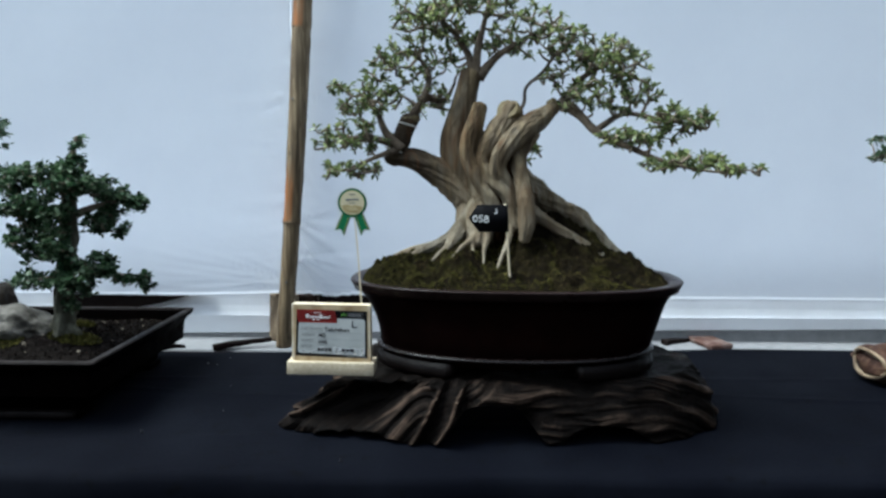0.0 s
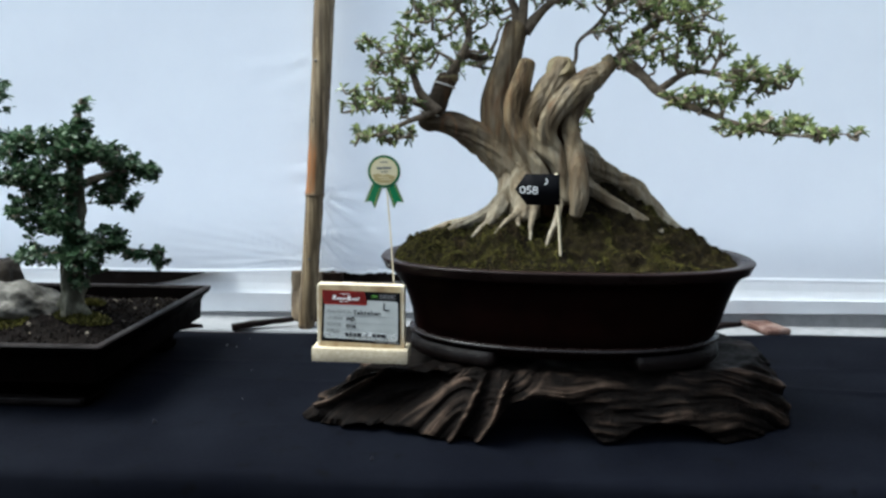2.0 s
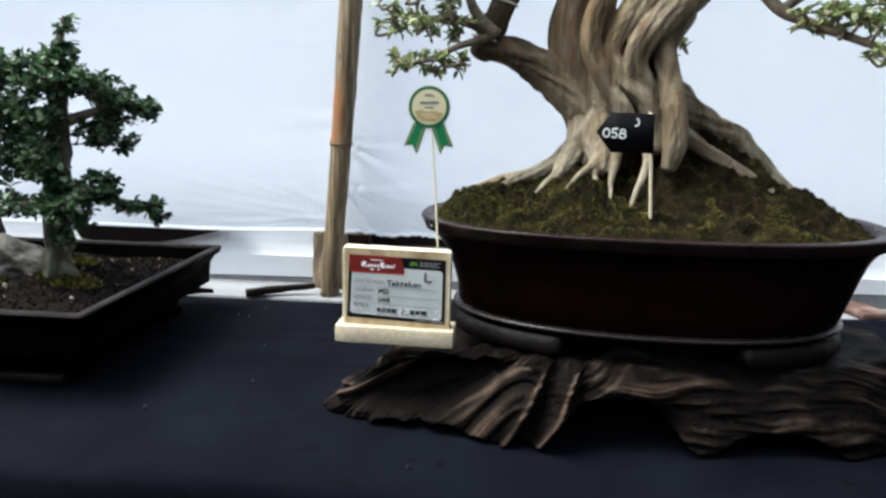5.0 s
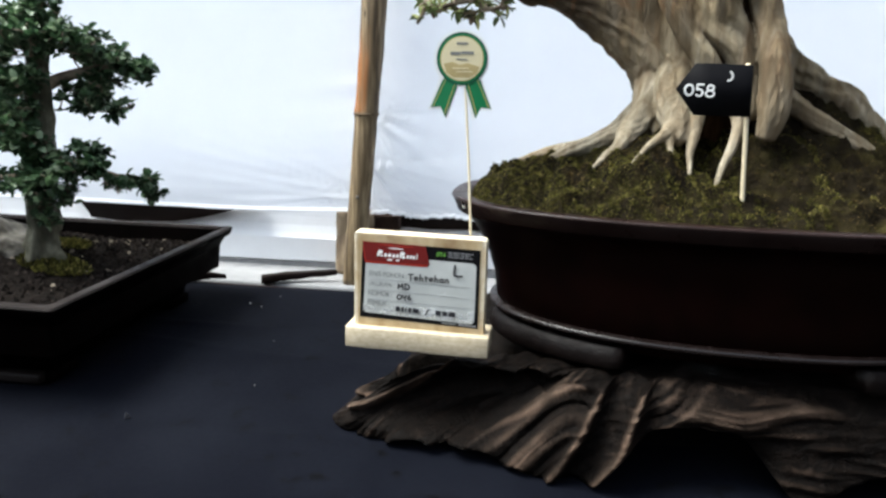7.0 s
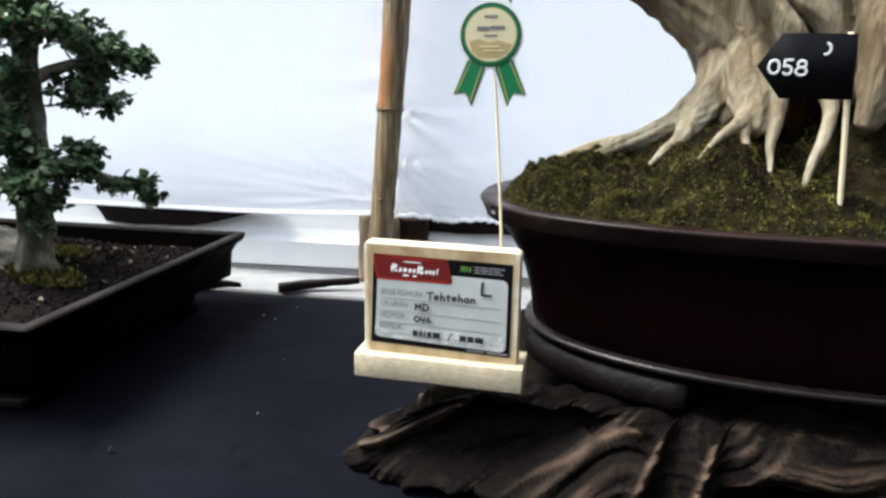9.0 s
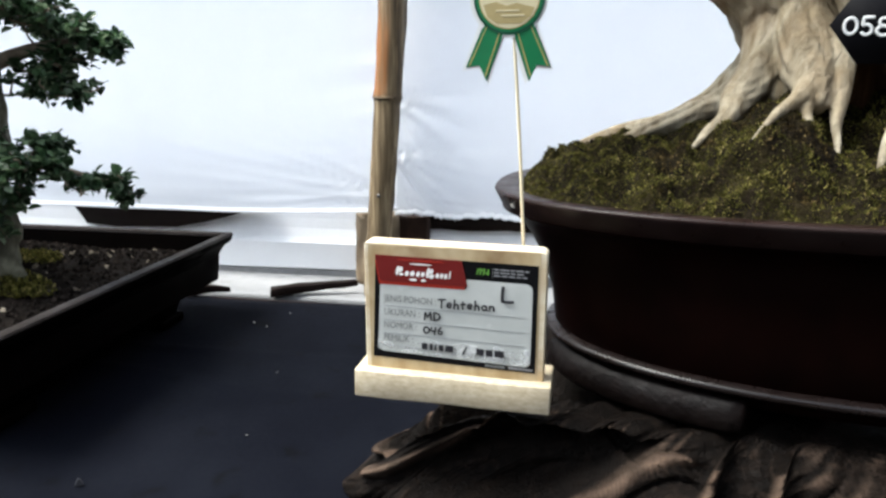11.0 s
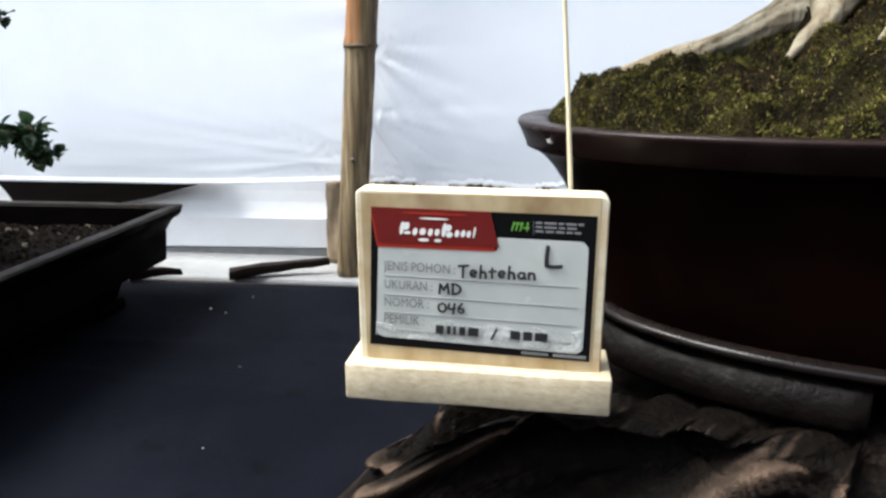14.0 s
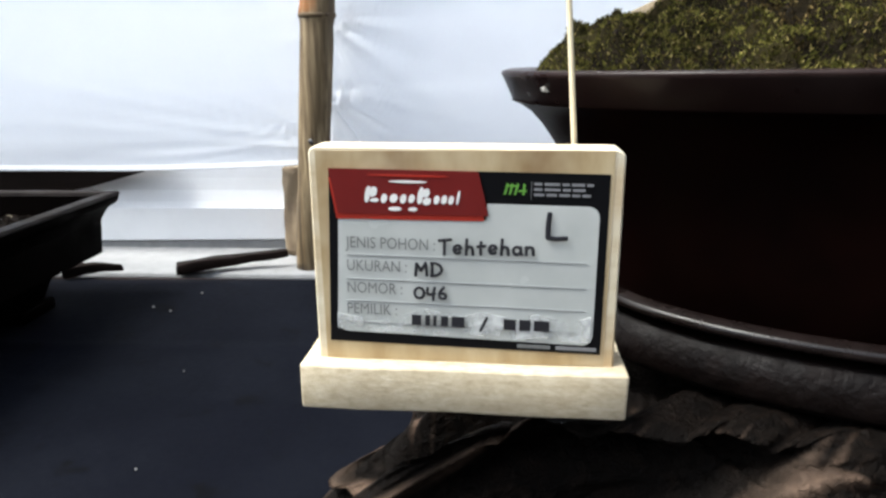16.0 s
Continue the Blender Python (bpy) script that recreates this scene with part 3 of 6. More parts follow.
bm = bmesh.new()
box(bm, -4, 4, 1.80, 2.3, 0.0, LEDGE_Z, 0.006)
riser = []
for x in (-4, 4):
    top = 0.7578 + 0.0137 * x
    riser.append([bm.verts.new((x, y, z)) for y, z in ((1.936, 0.60), (1.936, min(top, LEDGE_Z + 0.001) if x < 0 else LEDGE_Z + 0.001), (1.947, top), (2.2, top), (2.2, 0.60))])
for i in range(5):
    j = (i + 1) % 5
    bm.faces.new((riser[0][i], riser[0][j], riser[1][j], riser[1][i]))
bm.faces.new(riser[0])
bm.faces.new(list(reversed(riser[1])))
bmesh.ops.recalc_face_normals(bm, faces=bm.faces)
tagged(part("ledge", bm, M_LEDGE, smooth=False), "plain grey concrete ledge behind the table", "ledge", kind="structure")

# white plinth at the back of the ledge, its lower edge rising a little to one side
bm = bmesh.new()
ends = []
for x in (-4, 4):
    foot = 0.7585 + 0.0137 * x
    prof = [(1.984, 0.60), (1.984, foot), (1.944, foot), (1.940, foot + 0.003), (1.956, 0.795), (1.966, 0.812), (1.975, 0.830), (1.982, 0.850), (1.987, 0.87), (1.990, 0.95), (2.3, 0.955), (2.3, 0.60)]
    ends.append([bm.verts.new((x, y, z)) for y, z in prof])
for i in range(len(prof)):
    j = (i + 1) % len(prof)
    bm.faces.new((ends[0][i], ends[0][j], ends[1][j], ends[1][i]))
bm.faces.new(ends[0])
bm.faces.new(list(reversed(ends[1])))
bmesh.ops.recalc_face_normals(bm, faces=bm.faces)
tagged(part("trim_plinth", bm, M_PLINTH, smooth=False), "white painted plinth along the ledge", "plinth", kind="structure")

# unseen dark walls added to block light behind the camera and at one side
bm = bmesh.new()
box(bm, -5, 2.3, -2.6, -2.5, 0, 3.0)
tagged(part("wall_south", bm, M_LIGHT_BLOCK, smooth=False), "unseen dark wall added to block light from the front", "wall", kind="structure")
bm = bmesh.new()
box(bm, 2.3, 2.4, -2.6, 1.79, 0, 3.0)
tagged(part("wall_east", bm, M_LIGHT_BLOCK, smooth=False), "unseen dark wall added to darken the table's far end", "wall", kind="structure")


def fold_height(x, z):
    """How far the backdrop cloth bulges towards the room."""
    px = -0.447 + (z - 0.91) * 0.075
    d = x - px
    h = 0.006 * noise.noise(Vector((x * 1.3, z * 1.1, 0.3))) + 0.004 * noise.noise(Vector((x * 3.1, z * 2.2, 4.3)))
    for az, left, right, reach, fine in ((0.925, 0.0026, 0.0022, 0.22, 20.0), (1.00, 0.0016, 0.018, 0.12, 6.0), (1.10, 0.0012, 0.026, 0.13, 4.0), (1.30, 0.005, 0.0045, 0.08, 6.0), (1.46, 0.011, 0.003, 0.09, 6.0)):
        dz = z - az
        r = math.hypot(d, dz) + 0.02
        ang = math.atan2(dz, abs(d) + 1e-4)
        amp = (left if d < 0 else right) * math.exp(-r / reach) * min(1, r / 0.06)
        h += amp * (1.5 * noise.noise(Vector((ang * fine, r * 2.2, az * 7))) + (0.8 if d < 0 else 0.25) * noise.noise(Vector((ang * fine * 2.3, r * 4, az * 9)))) * math.cos(ang - (0.0 if d < 0 else -0.5)) ** (12 if d < 0 else 4)
    # tight puckers along the pole
    h += (0.0062 if d < 0 else 0.0030) * math.exp(-abs(d) / 0.05) * noise.noise(Vector((z * 34 + (d * 12 if d > 0 else -d * 4), 5.0 if d < 0 else 9.0, 0)))
    if z < 1.02 and d < 0:
        low = math.atan2(z - 0.895, 0.16 - d)
        h += 0.0022 * ((1.02 - z) / 0.13) ** 1.2 * (math.sin(low * 34 + 5.0 * noise.noise(Vector((x * 3.0, z * 7, 1)))) * (0.5 + 0.9 * noise.noise(Vector((x * 5, low * 9, 6)))) + 0.8 * noise.noise(Vector((low * 26, x * 2.5, 2))))
    if abs(d) < 0.02:
        h *= abs(d) / 0.02
    # the slack roll beside the pole
    if d > 0:
        h += (0.004 + 0.006 * step(1.12, 1.04, z)) * math.exp(-((d - 0.05) / 0.03) ** 2) * noise.noise(Vector((z * 9, 2, 2)))
    return h


def backdrop(name, xs, z_low, label):
    zs = list(np.linspace(0, 1, 150) ** 1.6)
    verts, faces = [], []
    for x in xs:
        low = z_low(x)
        for u in zs:
            z = low + (2.9 - low) * u
            px = -0.447 + (z - 0.91) * 0.075
            verts.append((x, 1.895 - fold_height(x, z) - (0.012 if u < 0.002 else 0), z))
    m = len(zs)
    for i in range(len(xs) - 1):
        for k in range(m - 1):
            faces.append((i * m + k, (i + 1) * m + k, (i + 1) * m + k + 1, i * m + k + 1))
    ob = data_part(name, verts, faces, M_CLOTH)
    sol = ob.modifiers.new("thickness", "SOLIDIFY")
    sol.thickness, sol.offset = 0.0015, 1
    return tagged(ob, label, "backdrop cloth", "backdrop cloths", "structure")


backdrop("backdrop_cloth", list(np.linspace(-4, -1.3, 30)) + list(np.linspace(-1.27, -0.62, 100)) + list(np.linspace(-0.617, -0.43, 70)),
         lambda x: 0.878 + 0.013 * math.exp((x + 0.45) / 0.09) + 0.002 * noise.noise(Vector((x * 6, 0, 0))), "white backdrop cloth with gathered creases at the pole")
backdrop("backdrop_cloth", list(np.linspace(-0.428, 0.1, 210)) + list(np.linspace(0.12, 4, 90)),
         lambda x: 0.876 + 0.008 * math.exp(-max(0, x + 0.42) / 0.3) + 0.006 * noise.noise(Vector((x * 14, 3, 0))) * math.exp(-max(0, x + 0.1) * 3) + (0.004 * noise.noise(Vector((x * 60, 7, 0))) + 0.004 * noise.noise(Vector((x * 190, 3, 0)))) * math.exp(-max(0, x + 0.1) * 4),
         "white backdrop cloth with a frayed lower edge")


# ---- bamboo pole, post and odds and ends on the ledge ----
def bamboo_pole():
    foot = Vector((-0.459, 1.84, LEDGE_Z))
    t = thing("bamboo_pole", Matrix.Translation(foot), "weathered tan bamboo pole with orange stains, leaning on the ledge", "pole")
    bm = bmesh.new()
    lean = 0.083
    bend = lambda z: 0.004 * math.sin(z * 4)
    rows = []
    nodes = [0.362, 0.896, 1.43]
    for i in range(0, 161):
        z = i * 0.0125
        r = 0.0225 + 0.0035 * min(1, z / 0.9)
        for nz in nodes:
            r += 0.0016 * math.exp(-((z - nz) / 0.006) ** 2) - 0.0010 * math.exp(-((z - nz + 0.016) / 0.007) ** 2)
        rows.append((lean * z + bend(z), 0.0, z, r))
    tube(bm, rows, 1, 22, 0.05, 0.05)
    part("culm", bm, M_BAMBOO, t)
    for nz in nodes:
        bm = bmesh.new()
        tube(bm, [(lean * nz + 0.004 * math.sin(nz * 4), 0, nz - 0.003, 0.0254), (lean * nz + 0.004 * math.sin(nz * 4), 0, nz, 0.0262), (lean * nz + 0.004 * math.sin(nz * 4), 0, nz + 0.002, 0.0256)], 2, 18, 0.06)
        part("node_ring", bm, M_NODE, t, "raised brown node ring")
    for nz, dx in ((0.192, 0.004), (0.70, -0.008)):
        bm = bmesh.new()
        tube(bm, [(lean * nz + dx, -0.016, nz, 0.0016), (lean * nz + dx, -0.026, nz + 0.001, 0.0016), (lean * nz + dx, -0.027, nz + 0.001, 0.0038), (lean * nz + dx, -0.0285, nz + 0.001, 0.0034)], 1, 10)
        part("nail", bm, M_STEEL, t, "small steel nail")
    return t


bamboo_pole()

bm = bmesh.new()
tube(bm, [(0, 0, 0, 0.046), (0.001, 0, 0.05, 0.047), (0, 0.001, 0.10, 0.046), (0, 0, 0.142, 0.045)], 5, 26, 0.06, 0.08, 3.0)
for v in bm.verts:
    v.co.y *= 0.6
    if v.co.z > 0.135:
        v.co.z += 0.006 * noise.noise(v.co * 60)
post = part("wooden_post", bm, M_POST)
post.matrix_world = Matrix.Translation((-0.474, 1.916, LEDGE_Z))
tagged(post, "short sawn pale brown post standing behind the bamboo pole", "post")
bm = bmesh.new()
rough_box(bm, -0.034, 0.034, -0.022, 0.022, 0, 0.137, 0.004, 0.003, 0.02, 6.0)
block = part("wooden_block", bm, M_BLOCK)
block.matrix_world = pose(-0.409, 1.935, LEDGE_Z, 0, 0, 3)
tagged(block, "dark red-brown wooden block beside the pale post", "wooden block")


def dark_strip(name, m, length, width, thick, material, label, category, taper=False):
    bm = bmesh.new()
    rough_box(bm, -length / 2, length / 2, -width / 2, width / 2, 0, thick, 0.003, 0.004, 0.02, length * 9)
    if taper:
        for v in bm.verts:
            k = max(0.0, (v.co.x / length + 0.5 - 0.45) / 0.55)
            v.co.z = thick - (thick - v.co.z) * (1 - 0.88 * k ** 1.3)
            v.co.x += 0.035 * (1 - v.co.z / thick) * max(0.0, 0.5 - v.co.x / length)
    ob = part(name, bm, material)
    ob.matrix_world = m
    return tagged(ob, label, category)


# dark solid strips stand in for the shaded gap under the cloth hem
dark_strip("dark_board", pose(-0.27, 1.978, 0.838, 0, 0, 0), 0.28, 0.026, 0.05, M_DARKWOOD, "dark strip standing in for shade under the cloth hem", "board")
dark_strip("dark_board", pose(-0.955, 1.968, 0.8225, 0, 0, 0), 0.47, 0.026, 0.062, M_DARKWOOD, "long tapering dark strip standing in for shade under the cloth hem", "board", True)


def splinter(m, length, label):
    bm = bmesh.new()
    rough_box(bm, 0, length, -0.013, 0.013, 0, 0.016, 0.002, 0.0045, 0.012, length * 31)
    for v in bm.verts:
        k = v.co.x / length
        v.co.y *= 1.1 - 0.8 * k
        v.co.y += 0.004 * math.sin(k * 4)
        v.co.z *= 1 - 0.4 * k
    ob = part("wood_splinter", bm, M_DARKWOOD)
    ob.matrix_world = m
    return tagged(ob, label, "wood scrap", "wood scraps on the ledge")


splinter(pose(-0.648, 1.790, LEDGE_Z + 0.002, 0, -5, 19), 0.165, "black splintered wood scrap lying on the ledge")
splinter(pose(-0.785, 1.735, TABLE_Z + 0.001, 0, 0, 28), 0.078, "short black wood scrap lying at the table's edge")
splinter(pose(0.655, 1.892, LEDGE_Z, 0, 0, 26), 0.10, "thin dark wood scrap lying on the ledge")

bm = bmesh.new()
rough_box(bm, -0.038, 0.038, -0.064, 0.064, 0, 0.016, 0.005, 0.003, 0.02, 4.0)
brick = part("loose_brick", bm, M_BRICK)
brick.matrix_world = pose(0.792, 1.905, LEDGE_Z, 0, 0, 14)
tagged(brick, "worn red brick lying on the grey ledge", "brick")


# ---- table and tablecloth ----
table = thing("display_table", Matrix.Translation((0, 1.36, 0)), "long display table hidden under a black cloth", "table")
bm = bmesh.new()
box(bm, -3.2, 2.26, -0.325, 0.40, 0.70, 0.745, 0.004)
part("tabletop", bm, M_DARKWOOD, table, smooth=False)
for x in (-3.1, -1.3, 0.5, 2.2):
    for y in (-0.28, 0.35):
        bm = bmesh.new()
        box(bm, x - 0.03, x + 0.03, y - 0.03, y + 0.03, 0, 0.70, 0.004)
        part("leg", bm, M_DARKWOOD, table, smooth=False)


def tablecloth():
    """Cloth over the top, hanging down in folds in front."""
    xs = list(np.linspace(-3.25, -1.1, 40)) + list(np.linspace(-1.08, 0.9, 150)) + list(np.linspace(0.95, 2.28, 30))
    prof = [(1.768, 0.55), (1.768, 0.66), (1.767, 0.735), (1.764, 0.746), (1.756, TABLE_Z)]
    prof += [(y, TABLE_Z) for y in np.linspace(1.735, 1.06, 92)]
    prof += [(1.046, 0.7495), (1.036, 0.747), (1.028, 0.741), (1.023, 0.732), (1.020, 0.715)]
    prof += [(1.018, z) for z in np.linspace(0.69, 0.03, 18)]
    verts, faces = [], []
    for x in xs:
        slant = 0.010 + 0.046 * max(-0.9, min(1.2, x))
        for i, (y, z) in enumerate(prof):
            y += slant * max(0.0, (y - 1.5) / 0.268)
            if slant > 0.0 and i < 4:
                z = max(z, 0.7395 + 0.002 * i)
            top = 5 <= i <= 98
            if top:
                w = 0.0016 * noise.noise(Vector((x * 6, y * 9, 0))) + 0.0011 * noise.noise(Vector((x * 17, y * 4, 3)))
                w += 0.0048 * math.exp(-((y - 1.43 - 0.03 * math.sin(x * 5)) / 0.010) ** 2) * max(0, noise.noise(Vector((x * 3, 1, 0))) + 0.5)
                w += 0.004 * math.exp(-((y - 1.20 - 0.04 * math.sin(x * 4 + 1)) / 0.010) ** 2) * max(0, noise.noise(Vector((x * 4, 5, 0))) + 0.3)
                w += 0.002 * math.exp(-((y - 1.53 - 0.02 * x) / 0.01) ** 2)
                verts.append((x, y, z + min(0.004, max(-0.0015, w)) - 0.0015))
            else:
                drop = max(0, 0.72 - z)
                wave = (0.05 * math.sin(x * 11 + 2 * noise.noise(Vector((x * 2, 0, 0)))) - 0.03) * min(1, drop * 2.0) if y < 1.3 else 0
                sag = 0.006 * noise.noise(Vector((x * 4, y * 3, 9)))
                verts.append((x, y + wave + (sag if y < 1.3 else 0), z + 0.004 * noise.noise(Vector((x * 3, z * 3, 5)))))
    m = len(prof)
    for i in range(len(xs) - 1):
        for k in range(m - 1):
            faces.append((i * m + k, i * m + k + 1, (i + 1) * m + k + 1, (i + 1) * m + k))
    ob = data_part("tablecloth", verts, faces, M_TABLE)
    sol = ob.modifiers.new("thickness", "SOLIDIFY")
    sol.thickness, sol.offset = 0.0012, -1
    return tagged(ob, "black fabric tablecloth with faint creases over the table", "tablecloth")


tablecloth()


# ---- the large bonsai: driftwood stand, oval pot, moss, tree ----
def ridged(phase, x, z):
    """Broad rounded ribs with narrow grooves of uneven depth."""
    n = math.floor(phase / (2 * math.pi))
    deep = 0.45 + 0.55 * (0.5 + 0.5 * math.sin(n * 12.9898 + 1.7))
    return 1 - deep * (1 - abs(math.sin(phase * 0.5)) ** 0.55) - 0.25 * (1 - deep) * abs(noise.noise(Vector((phase, x * 12, z * 12))))


def slab_relief(x, z, v):
    """Outward relief, and rubbed tone with painted groove shade, at a place along the slab's side and a height."""
    h = z / 0.115
    right = step(-0.085, 0.02, x)
    fan = x * 105 - (z - 0.1) * 110 + 4.0 * noise.noise(Vector((x * 8, z * 11, v))) + 1.4 * noise.noise(Vector((x * 22, z * 16, 4)))
    near = bell((x + 0.125 - 0.3 * (z - 0.05)) / 0.035)
    ribs = ridged(fan, x, z)
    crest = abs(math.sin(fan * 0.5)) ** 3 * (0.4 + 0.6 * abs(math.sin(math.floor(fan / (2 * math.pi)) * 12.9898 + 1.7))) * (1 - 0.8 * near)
    # long torn fibres along the other half, bending round its end
    bend = z + 0.9 * max(0, x - 0.30) ** 1.3 + 0.016 * noise.noise(Vector((x * 6, z * 9, v * 2))) + 0.006 * noise.noise(Vector((x * 17, z * 20, 5)))
    fibre = noise.noise(Vector((x * 7, bend * 62, v * 2))) + 0.7 * noise.noise(Vector((x * 13, bend * 140, v * 2 + 4))) + 0.4 * noise.noise(Vector((x * 22, bend * 300, 9)))
    streak = 0.65 * noise.noise(Vector((fan * 1.4, x * 6 + z * 6, 0))) + 0.5 * noise.noise(Vector((fan * 2.7, x * 8 + z * 8, 7)))
    tear = noise.noise(Vector((x * 11, bend * 18, v * 3)))
    lump = noise.noise(Vector((x * 9, v, z * 9)))
    d = (1 - right) * (0.017 * (ribs - 0.8) * (1 - 0.8 * near) + 0.0055 * streak) + right * (0.0062 * fibre + 0.011 * tear) + 0.012 * lump
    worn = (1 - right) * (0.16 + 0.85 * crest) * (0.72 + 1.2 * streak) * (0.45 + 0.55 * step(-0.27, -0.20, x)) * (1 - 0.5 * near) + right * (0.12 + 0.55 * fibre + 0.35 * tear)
    if v > 0.1:
        return d, worn
    # the hollow behind the tip, its shade put into the tone, with short flutes along its foot
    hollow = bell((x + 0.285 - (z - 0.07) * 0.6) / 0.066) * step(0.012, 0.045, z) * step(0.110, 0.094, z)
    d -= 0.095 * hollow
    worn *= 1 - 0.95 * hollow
    foot = step(0.055, 0.02, z) * bell((x + 0.29) / 0.075)
    d += 0.004 * foot * math.sin(x * 160 - z * 90 + 2 * noise.noise(Vector((x * 20, 0, 0))))
    # the leaf-shaped tip with its raised rim
    along = ((x + 0.425) * 0.09 + (z - 0.028) * 0.085) / 0.01533
    across = ((z - 0.028) * 0.09 - (x + 0.425) * 0.085) / 0.1238
    if -0.05 < along < 1.05:
        half = 0.022 * max(0.02, math.sin(math.pi * max(0.01, min(0.99, along)))) ** 0.6
        e = abs(across) / half
        d += 0.012 * bell((e - 1.0) / 0.32) - 0.010 * max(0.0, 1 - e)
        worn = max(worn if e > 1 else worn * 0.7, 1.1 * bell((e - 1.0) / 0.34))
    # two standing ribs at the first foot
    bow = 0.008 * math.sin(math.pi * h)
    for low, high, tall in ((-0.164, -0.134, 0.013), (-0.120, -0.086, 0.016)):
        off = x - (low + (high - low) * h ** 0.8 + bow) + 0.002 * noise.noise(Vector((z * 30, low * 50, 0)))
        d += tall * bell(off / 0.0065) - 0.010 * bell((off - 0.019) / 0.012)
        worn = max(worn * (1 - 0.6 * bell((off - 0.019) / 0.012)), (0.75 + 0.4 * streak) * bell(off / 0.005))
    d -= 0.035 * step(-0.09, -0.05, x) * step(0.07, 0.02, x) * step(0.085, 0.03, z)
    return d, worn


def driftwood_stand():
    """A fluted slab on three feet with arches between them."""
    segs, cx, cy = 1300, 0.128, 1.34
    verts, faces, wear_shade = [], [], []
    rows = 72
    for k in range(segs):
        a = 2 * math.pi * k / segs
        u, v = sup(a, 2.6)
        wob = 1 + 0.05 * noise.noise(Vector((u * 2.2, v * 2.2, 1))) + 0.02 * noise.noise(Vector((u * 9, v * 9, 2)))
        X, y = u * 0.432 * wob, v * 0.185
        X -= 0.040 * max(0.0, (-X - 0.25) / 0.18)
        if X < -0.2:
            X = -0.2 + (X + 0.2) * (1 - 0.40 * step(-0.62, -0.1, v))
        front = max(0.0, -v)
        # arches between the feet, along the front and the back
        arch = 0.074 * math.exp(-((X + 0.022) / 0.075) ** 4) + 0.032 * math.exp(-((X - 0.178) / 0.072) ** 4) + 0.014 * math.exp(-((X + 0.27) / 0.07) ** 4)
        arch += 0.006 * noise.noise(Vector((X * 40, v, 3)))
        arch = max(0.0, arch) * min(1, abs(v) * 2.2)
        tip = max(0, (-X - 0.32) / 0.12)
        inner = 0.80 + 0.11 * step(0.22, 0.40, X)
        top = max(0.012, 0.112 - 0.05 * tip - 0.30 * max(0.0, tip - 0.7) ** 1.2)
        for i in range(rows):
            s = i / (rows - 1)
            if s < 0.25:
                rr, z = s / 0.25 * inner, top - 0.002
            elif s < 0.85:
                q = (s - 0.25) / 0.60
                rr = inner + (1 - inner) * math.sin(q * math.pi / 2) + 0.06 * q * front
                z = top - (top - arch) * (1 - math.cos(q * math.pi / 2)) ** 0.85
            else:
                q = (s - 0.85) / 0.15
                rr = 1.0 + 0.06 * front - 0.9 * q
                z = arch + (0.075 - arch) * min(1, q * 2.2)
            outer = max(0.0, min(1.0, (rr - 0.74) / 0.14)) if s < 0.85 else max(0, 1 - 3 * (s - 0.85) / 0.15)
            d, flute = slab_relief(X, z, v)
            d *= outer
            px, py = X * rr, y * wob * rr
            n = Vector((u * 0.45, v, 0)).normalized()
            zz = z + (0.003 * noise.noise(Vector((px * 20, py * 20, 0))) if s < 0.25 else 0.004 * (flute - 0.3) * outer)
            if s < 0.5 and X < 0.0 and v < 0.35:
                run = px * 128 - (py + 0.17) * 120 + 3.4 * noise.noise(Vector((px * 6, 1.3, v))) + 1.2 * noise.noise(Vector((px * 19, py * 14, 4)))
                top_flute = ridged(run, px, py)
                edge = max(0.0, min(1.0, (rr - 0.42) / 0.2))
                zz -= (0.012 * (1 - top_flute) + 0.002 * noise.noise(Vector((run * 1.5, px * 9, 0)))) * edge * max(0.0, min(1.0, -px / 0.10))
                zz -= 0.008 * bell((px + 0.245) / 0.045) * step(0.03, 0.10, -py - 0.02) * edge
                if s < 0.4:
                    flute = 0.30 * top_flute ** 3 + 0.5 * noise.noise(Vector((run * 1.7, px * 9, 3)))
            wear_shade.append(max(0.0, min(1.0, flute)) * max(0.1, outer))
            verts.append((cx + px + n.x * d, cy + py + n.y * d, max(0.0005, min(0.113, zz))))
    for k in range(segs):
        k2 = (k + 1) % segs
        for i in range(rows - 1):
            faces.append((k * rows + i, k * rows + i + 1, k2 * rows + i + 1, k2 * rows + i))
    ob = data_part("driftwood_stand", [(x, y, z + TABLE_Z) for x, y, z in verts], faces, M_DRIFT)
    ob.data.attributes.new("wear_shade", "FLOAT", "POINT").data.foreach_set("value", wear_shade)
    return tagged(ob, "dark fluted driftwood slab stand on the black cloth", "wooden stand")


driftwood_stand()

POT = pose(0.157, 1.338, 0.8635, 0, -0.5, -4)
POT_H = 0.172


